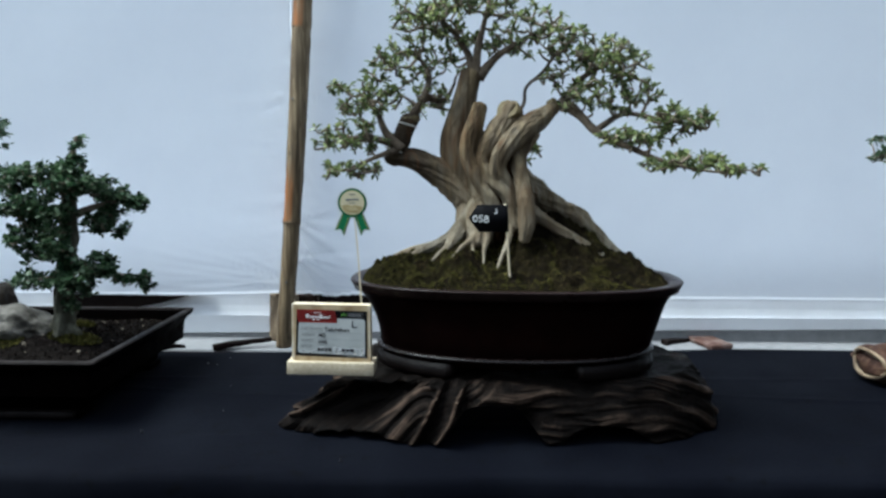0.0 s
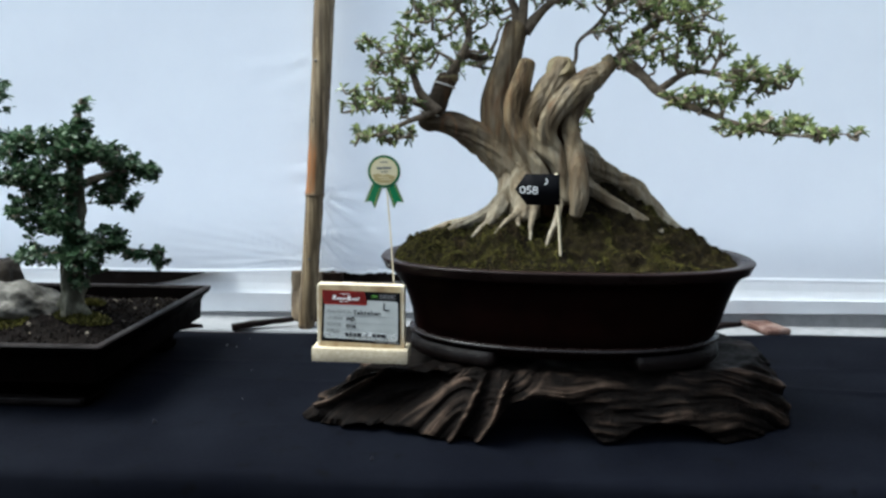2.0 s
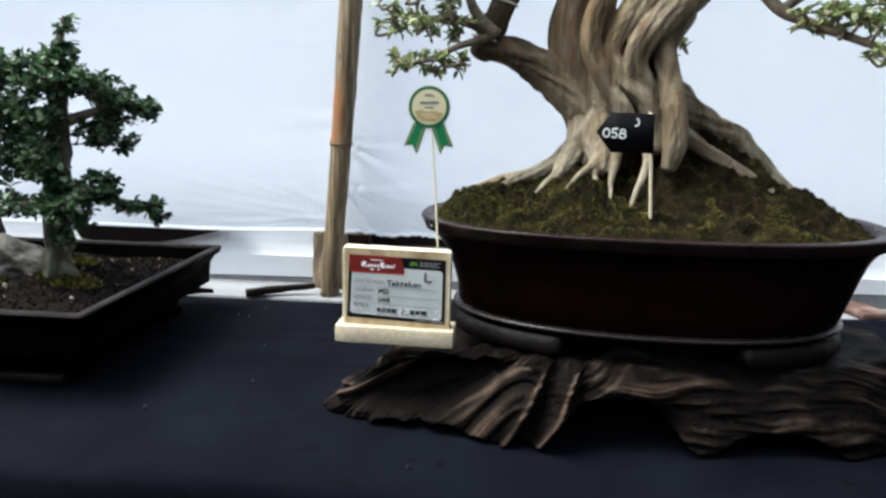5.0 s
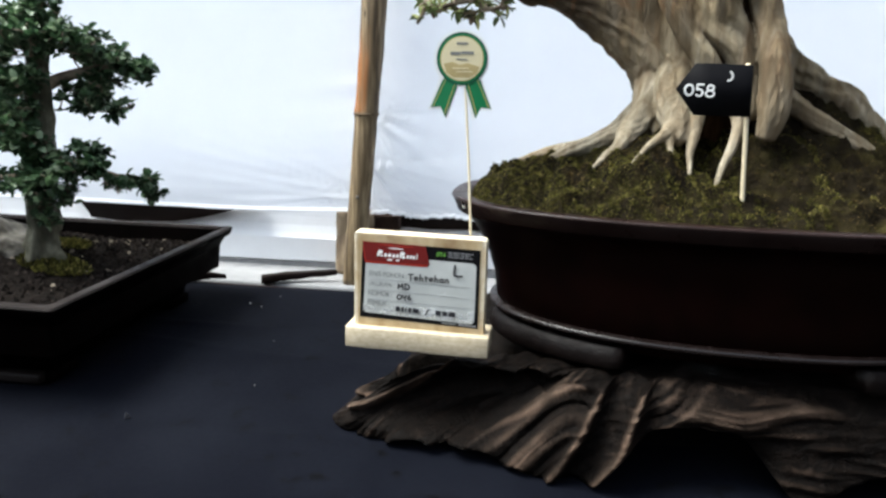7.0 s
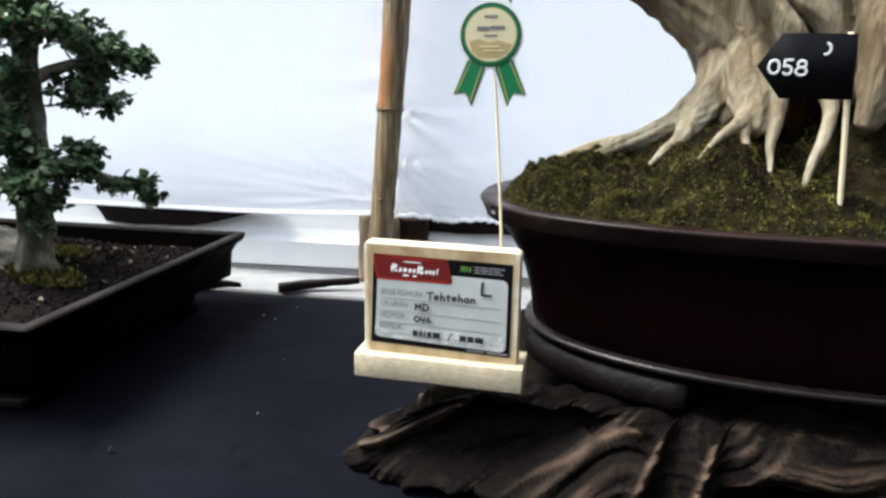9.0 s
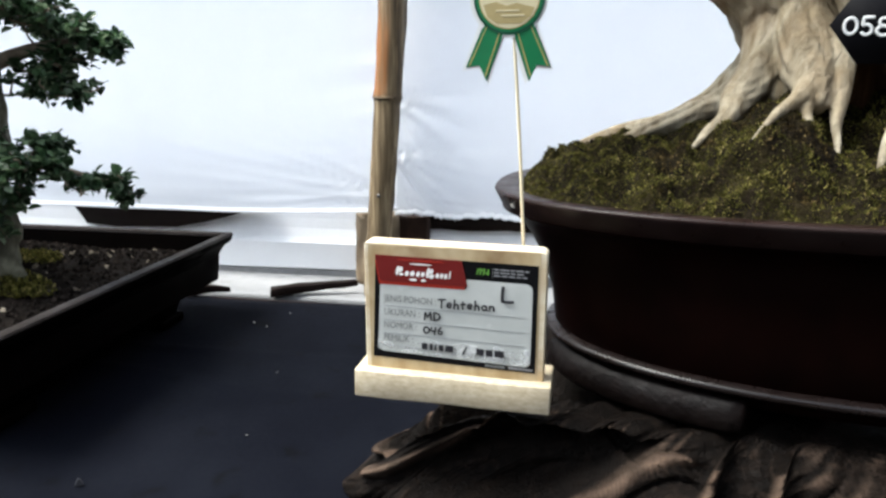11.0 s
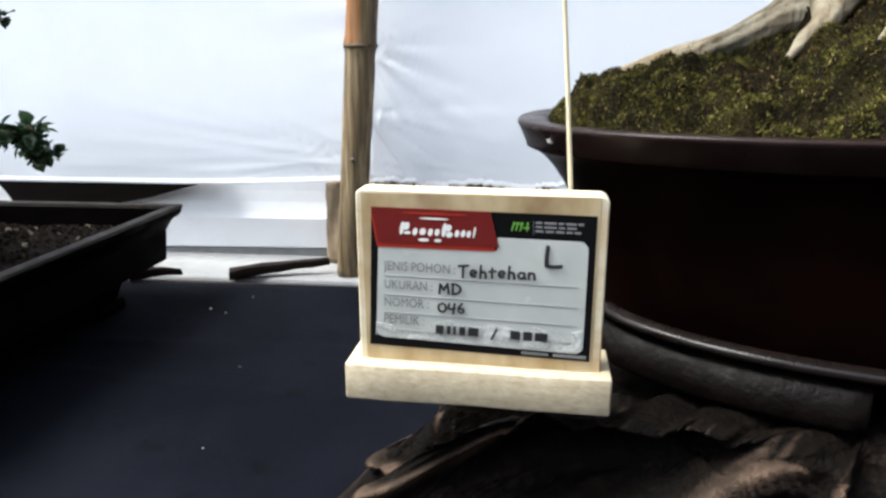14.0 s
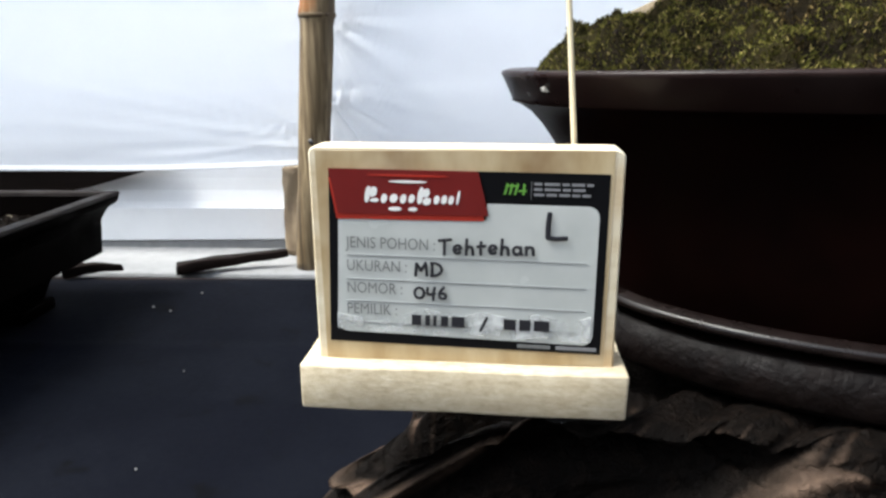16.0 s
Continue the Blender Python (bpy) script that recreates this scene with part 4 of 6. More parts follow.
def oval_pot():
    t = thing("bonsai_pot", POT, "dark brown glazed oval bonsai pot with a wide rim", "plant pot")
    ax, ay, n = 0.336, 0.188, 2.5
    h = POT_H

    def shape(a, inset, z):
        """The outline grows rounder and deeper towards the foot."""
        low = step(0.15, 0.05, z)
        u, w = sup(a, n - 0.3 * low)
        return (u * (ax - inset - 0.0137 * low), w * (ay - inset + 0.0117 * low) - 0.0077 * low, z)

    def wall_shape(a, inset, z):
        x, y, z = shape(a, inset, z)
        return (x + 0.004 * step(0.15, 0.10, z) * step(0.03, 0.06, z), y, z)

    wall = [(0.066, 0.014), (0.060, 0.016), (0.056, 0.02), (0.056, 0.032), (0.050, 0.034), (0.046, 0.041), (0.041, 0.07), (0.038, 0.095), (0.035, 0.112), (0.031, 0.126),
            (0.026, 0.137), (0.0195, 0.1455), (0.012, 0.151), (0.007, 0.153), (0.06, 0.1535)]
    lip = [(0.05, 0.154), (0.010, 0.1525), (0.0075, 0.1535), (0.001, h - 0.004), (0.0, h - 0.0025), (0.0008, h - 0.0006), (0.003, h), (0.019, h - 0.001), (0.024, h - 0.003), (0.027, h - 0.012), (0.046, h - 0.026), (0.075, h - 0.05)]
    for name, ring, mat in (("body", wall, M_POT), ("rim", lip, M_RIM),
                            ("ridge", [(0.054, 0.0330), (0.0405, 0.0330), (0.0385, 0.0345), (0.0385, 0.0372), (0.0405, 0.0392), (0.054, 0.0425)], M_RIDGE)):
        v, f = ringed(ring, ax, ay, n, 160, True, wall_shape if name == "body" else shape)
        part_ob = data_part(name, v, f, mat, t)
        mod = part_ob.modifiers.new("edges", "EDGE_SPLIT")
        mod.split_angle = radians(60)
    # four curved feet
    for mid, half in ((radians(220), 0.47), (radians(320), 0.47), (radians(40), 0.47), (radians(140), 0.47)):
        bm = bmesh.new()
        rings = []
        for k in range(25):
            a = mid - half + 2 * half * k / 24
            ring = []
            end = 0.004 * (1 if k in (0, 24) else 0)
            for inset, z in ((0.058, 0.0275), (0.0405, 0.0260), (0.0375, 0.004 + end), (0.0400, 0.0 + end), (0.075, 0.0 + end), (0.078, 0.020)):
                ring.append(bm.verts.new(shape(a, inset, z)))
            rings.append(ring)
        for a, b in zip(rings, rings[1:]):
            for k in range(6):
                bm.faces.new((a[k], b[k], b[(k + 1) % 6], a[(k + 1) % 6]))
        bm.faces.new(rings[0])
        bm.faces.new(list(reversed(rings[-1])))
        bmesh.ops.recalc_face_normals(bm, faces=bm.faces)
        part("foot", bm, M_FOOT, t, "curved glazed foot")
    # a pale chip on the rim
    bm = bmesh.new()
    chunk_v, chunk_f = [], []
    u, w = sup(radians(205), n)
    chunk(chunk_v, chunk_f, (u * (ax - 0.003), w * (ay - 0.003), 0.162), 0.003, random.Random(4))
    data_part("chip", chunk_v, chunk_f, M_SPECK, t, "pale chip in the glaze", smooth=False)
    bm.free()
    return t


oval_pot()


RIDGE = ((-0.33, 0.0), (-0.31, 0.016), (-0.29, 0.028), (-0.26, 0.034), (-0.23, 0.035), (-0.178, 0.042), (-0.13, 0.060), (-0.08, 0.086), (-0.02, 0.102), (0.05, 0.112), (0.09, 0.106), (0.130, 0.084),
         (0.172, 0.064), (0.208, 0.047), (0.266, 0.032), (0.30, 0.012), (0.33, 0.0))


def mound_height(x, y, ax=0.314, ay=0.162):
    """Height of the moss over the pot's inner edge: a ridge under the roots that falls off to the front and the back."""
    q = min(1.0, abs(x / ax) ** 2.5 + abs(y / ay) ** 2.5)
    ridge = float(np.interp(x, [p[0] for p in RIDGE], [p[1] for p in RIDGE]))
    edge = ay * max(0.0, 1 - min(1.0, abs(x / ax)) ** 2.5) ** 0.4 + 1e-4
    d = (0.045 - y) / (edge + 0.045) if y < 0.045 else (y - 0.075) / max(1e-4, edge - 0.075)
    d = max(0.0, min(1.0, d))
    fall = (1 - d) ** 1.15 * (1 - 0.12 * math.sin(d * math.pi)) if y < 0.045 else 1 - d * d
    if y < 0.045:
        full = step(-0.03, -0.10, x)
        fall = fall * (1 - full) + (1 - d ** 2.2) * full
    h = ridge * fall + 0.008 * (1 - q)
    h += (0.008 * noise.noise(Vector((x * 16, y * 16, 0))) + 0.017 * noise.noise(Vector((x * 38, y * 38, 2))) + 0.010 * noise.noise(Vector((x * 85, y * 85, 4)))) * min(1, (1 - q) * 6)
    h += 0.018 * math.exp(-((x + 0.105) / 0.045) ** 2 - ((y + 0.072) / 0.03) ** 2) + 0.028 * math.exp(-((x - 0.015) / 0.045) ** 2 - ((y + 0.04) / 0.032) ** 2)
    h += 0.028 * math.exp(-((x - 0.115) / 0.06) ** 2 - ((y - 0.075) / 0.028) ** 2)
    h -= 0.014 * math.exp(-((x + 0.03) / 0.03) ** 2 - ((y + 0.055) / 0.03) ** 2)
    return max(h, 0.001) - 0.008 * (q ** 4)


def moss_bed():
    ax, ay = 0.314, 0.162
    verts, faces = [], []
    segs, rings = 260, 90
    for i in range(rings):
        r = (i + 0.5) / (rings - 0.5)
        for k in range(segs):
            u, v = sup(2 * math.pi * k / segs, 2.5)
            x, y = u * ax * r, v * ay * r
            z = mound_height(x, y) + 0.003 * noise.noise(Vector((x * 130, y * 130, 5)))
            verts.append((x, y, POT_H - 0.006 + z))
    for i in range(rings - 1):
        for k in range(segs):
            k2 = (k + 1) % segs
            faces.append((i * segs + k, (i + 1) * segs + k, (i + 1) * segs + k2, i * segs + k2))
    faces.append(tuple(range(segs)))
    # the bed reaches down to the pot's floor
    base = len(verts)
    for k in range(segs):
        u, v = sup(2 * math.pi * k / segs, 2.5)
        verts.append((u * ax * 0.84, v * ay * 0.78, POT_H - 0.035))
    o = (rings - 1) * segs
    for k in range(segs):
        k2 = (k + 1) % segs
        faces.append((o + k, base + k, base + k2, o + k2))
    faces.append(tuple(base + k for k in reversed(range(segs))))
    t = thing("moss_bed", POT, "mound of green and brown moss over dark soil in the pot", "moss", kind="stuff")
    data_part("soil", verts, faces, M_MOSS, t)
    rnd = random.Random(11)
    green, brown = ([], []), ([], [])
    for _ in range(190000):
        a, r = rnd.uniform(0, 2 * math.pi), math.sqrt(rnd.random())
        u, v = sup(a, 2.5)
        x, y = u * ax * r * 0.99, v * ay * r * 0.99
        patch = 1.5 * noise.noise(Vector((x * 14, y * 14, 8))) + 0.9 * noise.noise(Vector((x * 48, y * 48, 3)))
        lush = -0.10 + patch + 0.9 * math.exp(-((x + 0.075) / 0.035) ** 2 - ((y + 0.062) / 0.028) ** 2) - 0.75 * x / ax + 0.62 * max(0.0, r - 0.6) / 0.4 > rnd.uniform(-0.06, 0.22)
        if not lush and rnd.random() < 0.35 + 0.45 * step(-0.06, 0.06, x):
            continue
        at = Vector((x, y, POT_H - 0.007 + mound_height(x, y)))
        way = Vector((rnd.gauss(0, 0.8), rnd.gauss(0, 0.8), 1))
        tv, tf = green if lush and rnd.random() < 0.84 else brown
        blade(tv, tf, at, way, Vector((rnd.gauss(0, 1), rnd.gauss(0, 1), 0.2)), rnd.uniform(0.002, 0.0042), rnd.uniform(0.0006, 0.0013))
    data_part("moss_tufts", *green, M_TUFT, t, smooth=False)["kind"] = "stuff"
    data_part("dry_moss", *brown, M_TUFT_BROWN, t, "brown dried moss", smooth=False)["kind"] = "stuff"
    gv, gf = [], []
    for _ in range(90):
        a, r = rnd.uniform(0, 2 * math.pi), math.sqrt(rnd.random())
        u, v = sup(a, 2.5)
        x, y = u * ax * r * 0.97, v * ay * r * 0.97
        chunk(gv, gf, (x, y, POT_H - 0.005 + mound_height(x, y)), rnd.uniform(0.0012, 0.003), rnd)
    data_part("pebbles", gv, gf, M_GRAIN, t, smooth=False)["kind"] = "stuff"
    return t


moss_bed()

TREE = pose(0.13, 1.33, 1.03)


def crown_pads(limbs, pads, rnd, twig_bm, leaf_v, leaf_f, leaf_len, per_twig, thick=0.0016, broad=0.44, singles=None, spread=0.0):
    """Twigs that run from the nearest limb into each pad, with leaves along their ends."""
    spots = [Vector(p[:3]) for l in limbs for p in glide(l, 6)[4:]]
    for (cx, cy, cz), (rx, ry, rz), count in pads:
        local = []
        for _ in range(count):
            while True:
                q = Vector((rnd.uniform(-1, 1), rnd.uniform(-1, 1), rnd.uniform(-1, 1)))
                if q.length < 1:
                    break
            end = Vector((cx + q.x * rx, cy + q.y * ry, cz + q.z * rz))
            pool = spots + local
            root = min(pool, key=lambda s: (s - end).length + max(0, s.z - end.z) * 0.8)
            mid = (root + end) / 2 + Vector((rnd.gauss(0, 0.006), rnd.gauss(0, 0.006), rnd.gauss(-0.002, 0.006)))
            span = (end - root).length
            r0 = thick + 0.012 * span
            tube(twig_bm, [(*root, r0), (*mid, r0 * 0.75), (*end, thick * 0.45)], 3, 5, 0.3, seed=rnd.random() * 9)
            local.append(mid)
            local.append(end)
            heading = (end - mid).normalized()
            for j in range(per_twig):
                k = rnd.uniform(0.25, 1.0)
                at = mid.lerp(end, k) + Vector((rnd.gauss(0, spread), rnd.gauss(0, spread), rnd.gauss(0, spread * 0.6)))
                way = heading * rnd.uniform(0.2, 1.0) + Vector((rnd.gauss(0, 0.7), rnd.gauss(0, 0.7), rnd.gauss(0.25, 0.55)))
                up = Vector((rnd.gauss(0, 0.4), rnd.gauss(0, 0.4), 1))
                L = leaf_len * rnd.uniform(0.6, 1.25)
                wide = L * broad * rnd.uniform(0.82, 1.2)
                if singles is not None and len(singles) < 300 and cx < -0.2 and j % 2 == 0:
                    singles.append((at, way, up, L, wide))
                else:
                    leaf(leaf_v, leaf_f, at, way, up, L, wide)


def big_bonsai():
    t = thing("bonsai_tree", TREE, "old bonsai tree with fused twisted trunk and airy green crown", "bonsai tree")
    # fused trunk strands and roots
    bm = bmesh.new()
    tube(bm, [(-0.030, 0.06, 0.099, 0.048), (-0.050, 0.06, 0.159, 0.043), (-0.082, 0.06, 0.213, 0.037), (-0.098, 0.06, 0.277, 0.030), (-0.086, 0.06, 0.334, 0.0262), (-0.072, 0.06, 0.391, 0.0222), (-0.065, 0.06, 0.417, 0.0215)], 12, 36, 0.08, 0.08, 0.0, round_ends=True)
    tube(bm, [(-0.050, 0.05, 0.132, 0.032), (-0.075, 0.055, 0.097, 0.024), (-0.105, 0.075, 0.072, 0.016), (-0.15, 0.10, 0.053, 0.0105), (-0.195, 0.125, 0.042, 0.0075), (-0.235, 0.145, 0.025, 0.004)], 12, 36, 0.22, 0.18, 27.9, round_ends=True)
    tube(bm, [(-0.10, 0.055, 0.077, 0.014), (-0.145, 0.052, 0.058, 0.010), (-0.185, 0.048, 0.043, 0.0065), (-0.215, 0.045, 0.022, 0.004)], 12, 36, 0.22, 0.18, 29.3, round_ends=True)
    tube(bm, [(-0.060, 0.058, 0.175, 0.028), (-0.075, 0.02, 0.112, 0.022), (-0.095, 0.005, 0.084, 0.0155), (-0.110, -0.018, 0.067, 0.0085), (-0.127, -0.032, 0.056, 0.0048), (-0.139, -0.046, 0.045, 0.0026), (-0.152, -0.054, 0.036, 0.0012)], 12, 36, 0.08, 0.11, 31.0, round_ends=True)
    tube(bm, [(-0.046, 0.052, 0.175, 0.026), (-0.050, -0.010, 0.118, 0.023), (-0.051, -0.034, 0.096, 0.0165), (-0.054, -0.050, 0.080, 0.0105)], 12, 36, 0.08, 0.11, 34.1, round_ends=True)
    tube(bm, [(-0.053, -0.038, 0.094, 0.0125), (-0.067, -0.054, 0.083, 0.0078), (-0.082, -0.062, 0.073, 0.0048), (-0.094, -0.070, 0.062, 0.0026), (-0.104, -0.078, 0.052, 0.0012)], 12, 36, 0.10, 0.12, 35.5, round_ends=True)
    tube(bm, [(-0.053, -0.042, 0.088, 0.0095), (-0.061, -0.058, 0.075, 0.0050), (-0.060, -0.070, 0.060, 0.0030), (-0.065, -0.080, 0.046, 0.0016), (-0.067, -0.088, 0.036, 0.0010)], 12, 36, 0.10, 0.12, 36.1, round_ends=True)
    tube(bm, [(-0.030, 0.048, 0.175, 0.020), (-0.033, -0.018, 0.115, 0.016), (-0.034, -0.044, 0.086, 0.0080), (-0.039, -0.060, 0.064, 0.0042), (-0.040, -0.073, 0.045, 0.0024), (-0.044, -0.083, 0.028, 0.0012)], 12, 36, 0.08, 0.11, 37.2, round_ends=True)
    tube(bm, [(-0.050, 0.05, 0.24, 0.032), (-0.040, 0.045, 0.17, 0.036), (-0.042, 0.03, 0.125, 0.035), (-0.046, 0.02, 0.085, 0.032)], 12, 40, 0.12, 0.12, 51.0, round_ends=True)
    tube(bm, [(-0.088, 0.05, 0.185, 0.030), (-0.068, 0.05, 0.150, 0.031), (-0.056, 0.05, 0.12, 0.030), (-0.058, 0.05, 0.09, 0.030)], 12, 40, 0.08, 0.08, 3.1, round_ends=True)
    # strands that run up the front, grown into the trunk
    for pts, seed in (([(-0.009, -0.006, 0.124, 0.0158), (-0.025, -0.006, 0.162, 0.0158), (-0.055, -0.001, 0.208, 0.0159), (-0.073, 0.009, 0.255, 0.016), (-0.060, 0.014, 0.307, 0.0200), (-0.049, 0.019, 0.346, 0.0170)], 9.3),
                      ([(0.029, -0.004, 0.114, 0.0193), (0.008, -0.004, 0.171, 0.0167), (-0.027, 0.001, 0.209, 0.0159), (-0.043, 0.009, 0.246, 0.0165), (-0.019, 0.014, 0.289, 0.0233), (0.018, 0.024, 0.338, 0.0268)], 12.4),
                      ([(0.033, 0.014, 0.113, 0.0197), (0.013, 0.004, 0.181, 0.0177), (-0.012, -0.006, 0.227, 0.0176), (0.003, -0.006, 0.264, 0.0215), (0.046, 0.014, 0.307, 0.0250), (0.083, 0.039, 0.333, 0.0202), (0.104, 0.054, 0.349, 0.0149)], 15.5),
                      ([(0.04, -0.036, 0.087, 0.0105), (0.045, -0.036, 0.117, 0.0170), (0.042, -0.026, 0.163, 0.0182), (0.034, -0.006, 0.209, 0.0176), (0.03, 0.014, 0.256, 0.0197), (0.051, 0.034, 0.3, 0.0228)], 18.6)):
        tube(bm, [(x, y - 0.019, z, r * 0.92) for x, y, z, r in pts], 14, 40, 0.16, 0.14, seed, round_ends=True)
    # the side branch leaves the trunk in one sweep
    tube(bm, [(-0.045, 0.05, 0.135, 0.036), (-0.085, 0.05, 0.178, 0.033), (-0.13, 0.05, 0.216, 0.0285), (-0.175, 0.05, 0.240, 0.0235), (-0.225, 0.05, 0.251, 0.0198)], 12, 40, 0.14, 0.12, 3.1, round_ends=True)
    # the heavy root that leaves the trunk to the side
    tube(bm, [(0.012, 0.06, 0.258, 0.0288), (0.029, 0.06, 0.214, 0.0309), (0.062, 0.07, 0.185, 0.0291), (0.096, 0.08, 0.16, 0.0235), (0.132, 0.08, 0.14, 0.0199)], 14, 40, 0.16, 0.14, 21.7, round_ends=True)
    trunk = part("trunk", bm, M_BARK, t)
    rem = trunk.modifiers.new("fuse", "REMESH")
    rem.mode, rem.voxel_size, rem.use_smooth_shade = "VOXEL", 0.0015, True
    sm = trunk.modifiers.new("smooth", "SMOOTH")
    sm.factor, sm.iterations = 0.5, 2
    bm = bmesh.new()
    tube(bm, [(0.010, 0.04, 0.27, 0.030), (0.008, 0.032, 0.2, 0.034), (0.012, 0.028, 0.14, 0.034), (0.01, 0.03, 0.08, 0.03)], 14, 48, 0.16, 0.22, 57.0, round_ends=True)
    part("heartwood", bm, M_HEART, t, "rust-brown old wood between the strands")
    bm = bmesh.new()
    tube(bm, [(0.096, 0.08, 0.16, 0.0225), (0.132, 0.08, 0.14, 0.0199), (0.166, 0.08, 0.124, 0.0208), (0.196, 0.075, 0.096, 0.0168), (0.228, 0.068, 0.066, 0.0115), (0.268, 0.058, 0.040, 0.0055)], 14, 40, 0.20, 0.15, 21.7, round_ends=True)
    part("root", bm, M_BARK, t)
    bm = bmesh.new()
    tube(bm, [(0.046, 0.02, 0.145, 0.0179), (0.101, 0.02, 0.109, 0.0119), (0.145, 0.02, 0.085, 0.0109), (0.21, 0.02, 0.049, 0.006)], 14, 40, 0.20, 0.15, 24.8, round_ends=True)
    part("root", bm, M_BARK, t)
    bm = bmesh.new()
    tube(bm, [(0.007, -0.012, 0.13, 0.0135), (0.012, -0.04, 0.102, 0.0070), (0.006, -0.058, 0.076, 0.0054), (-0.006, -0.072, 0.052, 0.0038), (-0.013, -0.084, 0.034, 0.0026), (-0.014, -0.092, 0.012, 0.0016)], 14, 30, 0.16, 0.1, 40.3, round_ends=True)
    part("root", bm, M_BARK, t)
    bm = bmesh.new()
    tube(bm, [(-0.228, 0.05, 0.244, 0.0185), (-0.222, 0.05, 0.256, 0.0188), (-0.211, 0.05, 0.281, 0.0185), (-0.192, 0.05, 0.324, 0.0190)], 12, 36, 0.12, 0.10, 6.2, round_ends=True)
    part("stub_branch", bm, M_BARK, t, "dark brown sawn stub branch")
    # thin roots that surface from the moss
    for pts in ([(-0.052, -0.090, 0.035, 0.0024), (-0.048, -0.094, 0.032, 0.0032), (-0.045, -0.100, 0.025, 0.0022)], [(-0.082, -0.105, 0.013, 0.0022), (-0.076, -0.100, 0.019, 0.0032), (-0.070, -0.095, 0.025, 0.002)]):
        bm = bmesh.new()
        tube(bm, pts, 6, 10, 0.25, seed=pts[0][0] * 70, round_ends=True)
        part("rootlet", bm, M_BARK, t)
    # pale saw cuts at the stub ends
    for (x, y, z), (nx, ny, nz), r in (((0.006, -0.009, 0.343), (-0.5, -0.68, 0.52), 0.0235),
                                       ((0.108, 0.036, 0.355), (0.75, -0.55, 0.4), 0.0165), ((-0.190, 0.049, 0.334), (-0.1, -0.3, 0.9), 0.0185)):
        d = Vector((nx, ny, nz)).normalized()
        c = Vector((x, y, z))
        bm = bmesh.new()
        a, b, e = c - d * 0.012, c - d * 0.001, c + d * 0.0015
        tube(bm, [(*a, r * 0.98), (*b, r), (*e, r * 0.85)], 3, 22, 0.25, 0.12, x * 50)
        part("saw_cut", bm, M_CUT, t, "pale sawn branch stub")
    # limbs that carry the foliage
    limbs = []
    limbs.append([(-0.059, 0.054, 0.407, 0.012), (-0.074, 0.062, 0.465, 0.007), (-0.11, 0.05, 0.51, 0.005), (-0.151, 0.038, 0.539, 0.003)])
    limbs.append([(-0.056, 0.054, 0.412, 0.012), (-0.052, 0.055, 0.469, 0.008), (-0.037, 0.056, 0.532, 0.005), (-0.026, 0.067, 0.587, 0.003)])
    limbs.append([(-0.048, 0.055, 0.412, 0.012), (-0.019, 0.058, 0.449, 0.008), (0.035, 0.046, 0.483, 0.005), (0.097, 0.048, 0.515, 0.003)])
    limbs.append([(-0.192, 0.05, 0.32, 0.012), (-0.163, 0.033, 0.368, 0.008), (-0.152, 0.048, 0.416, 0.006), (-0.178, 0.058, 0.459, 0.003)])
    limbs.append([(-0.163, 0.033, 0.368, 0.006), (-0.121, 0.069, 0.367, 0.005), (-0.1, 0.1, 0.402, 0.003)])
    limbs.append([(-0.207, 0.026, 0.263, 0.013), (-0.238, 0.025, 0.296, 0.008), (-0.258, 0.025, 0.342, 0.006), (-0.288, 0.024, 0.372, 0.003)])
    limbs.append([(-0.217, 0.026, 0.271, 0.01), (-0.267, 0.014, 0.286, 0.006), (-0.317, 0.013, 0.286, 0.004), (-0.357, 0.012, 0.291, 0.002)])
    limbs.append([(-0.217, 0.026, 0.263, 0.007), (-0.258, -0.015, 0.245, 0.005), (-0.306, -0.027, 0.225, 0.003), (-0.345, -0.028, 0.215, 0.002)])
    limbs.append([(0.117, 0.045, 0.349, 0.013), (0.139, 0.053, 0.381, 0.009), (0.169, 0.046, 0.416, 0.006), (0.223, 0.012, 0.442, 0.003)])
    limbs.append([(0.020, 0.045, 0.325, 0.004), (0.046, 0.066, 0.36, 0.0036), (0.052, 0.071, 0.395, 0.0034), (0.088, 0.077, 0.43, 0.0032), (0.112, 0.077, 0.463, 0.003), (0.143, 0.073, 0.494, 0.003)])
    limbs.append([(0.132, 0.043, 0.354, 0.011), (0.154, 0.02, 0.337, 0.01), (0.184, -0.004, 0.3, 0.008), (0.241, -0.053, 0.267, 0.006), (0.298, -0.1, 0.239, 0.004), (0.359, -0.157, 0.223, 0.002), (0.41, -0.2, 0.226, 0.001)])
    limbs.append([(0.027, 0.077, 0.219, 0.003), (0.055, 0.094, 0.251, 0.0025), (0.072, 0.102, 0.273, 0.0015)])
    limbs.append([(0.186, 0.006, 0.305, 0.007), (0.241, 0.004, 0.335, 0.005), (0.301, -0.03, 0.323, 0.004), (0.356, -0.066, 0.311, 0.002)])
    for i, l in enumerate(limbs):
        bm = bmesh.new()
        tube(bm, l, 7, 9, 0.35, seed=i * 2.3)
        part("limb", bm, M_LIMB, t)
    left_pads = [((-0.298, -0.017, 0.222), (0.08, 0.04, 0.016), 26), ((-0.312, 0.013, 0.289), (0.09, 0.06, 0.034), 50), ((-0.293, 0.024, 0.374), (0.07, 0.06, 0.052), 52), ((-0.183, 0.047, 0.447), (0.09, 0.06, 0.044), 54), ((-0.168, 0.068, 0.367), (0.08, 0.06, 0.04), 30), ((-0.152, 0.048, 0.53), (0.09, 0.07, 0.044), 56), ((-0.1, 0.08, 0.474), (0.06, 0.05, 0.05), 26)]
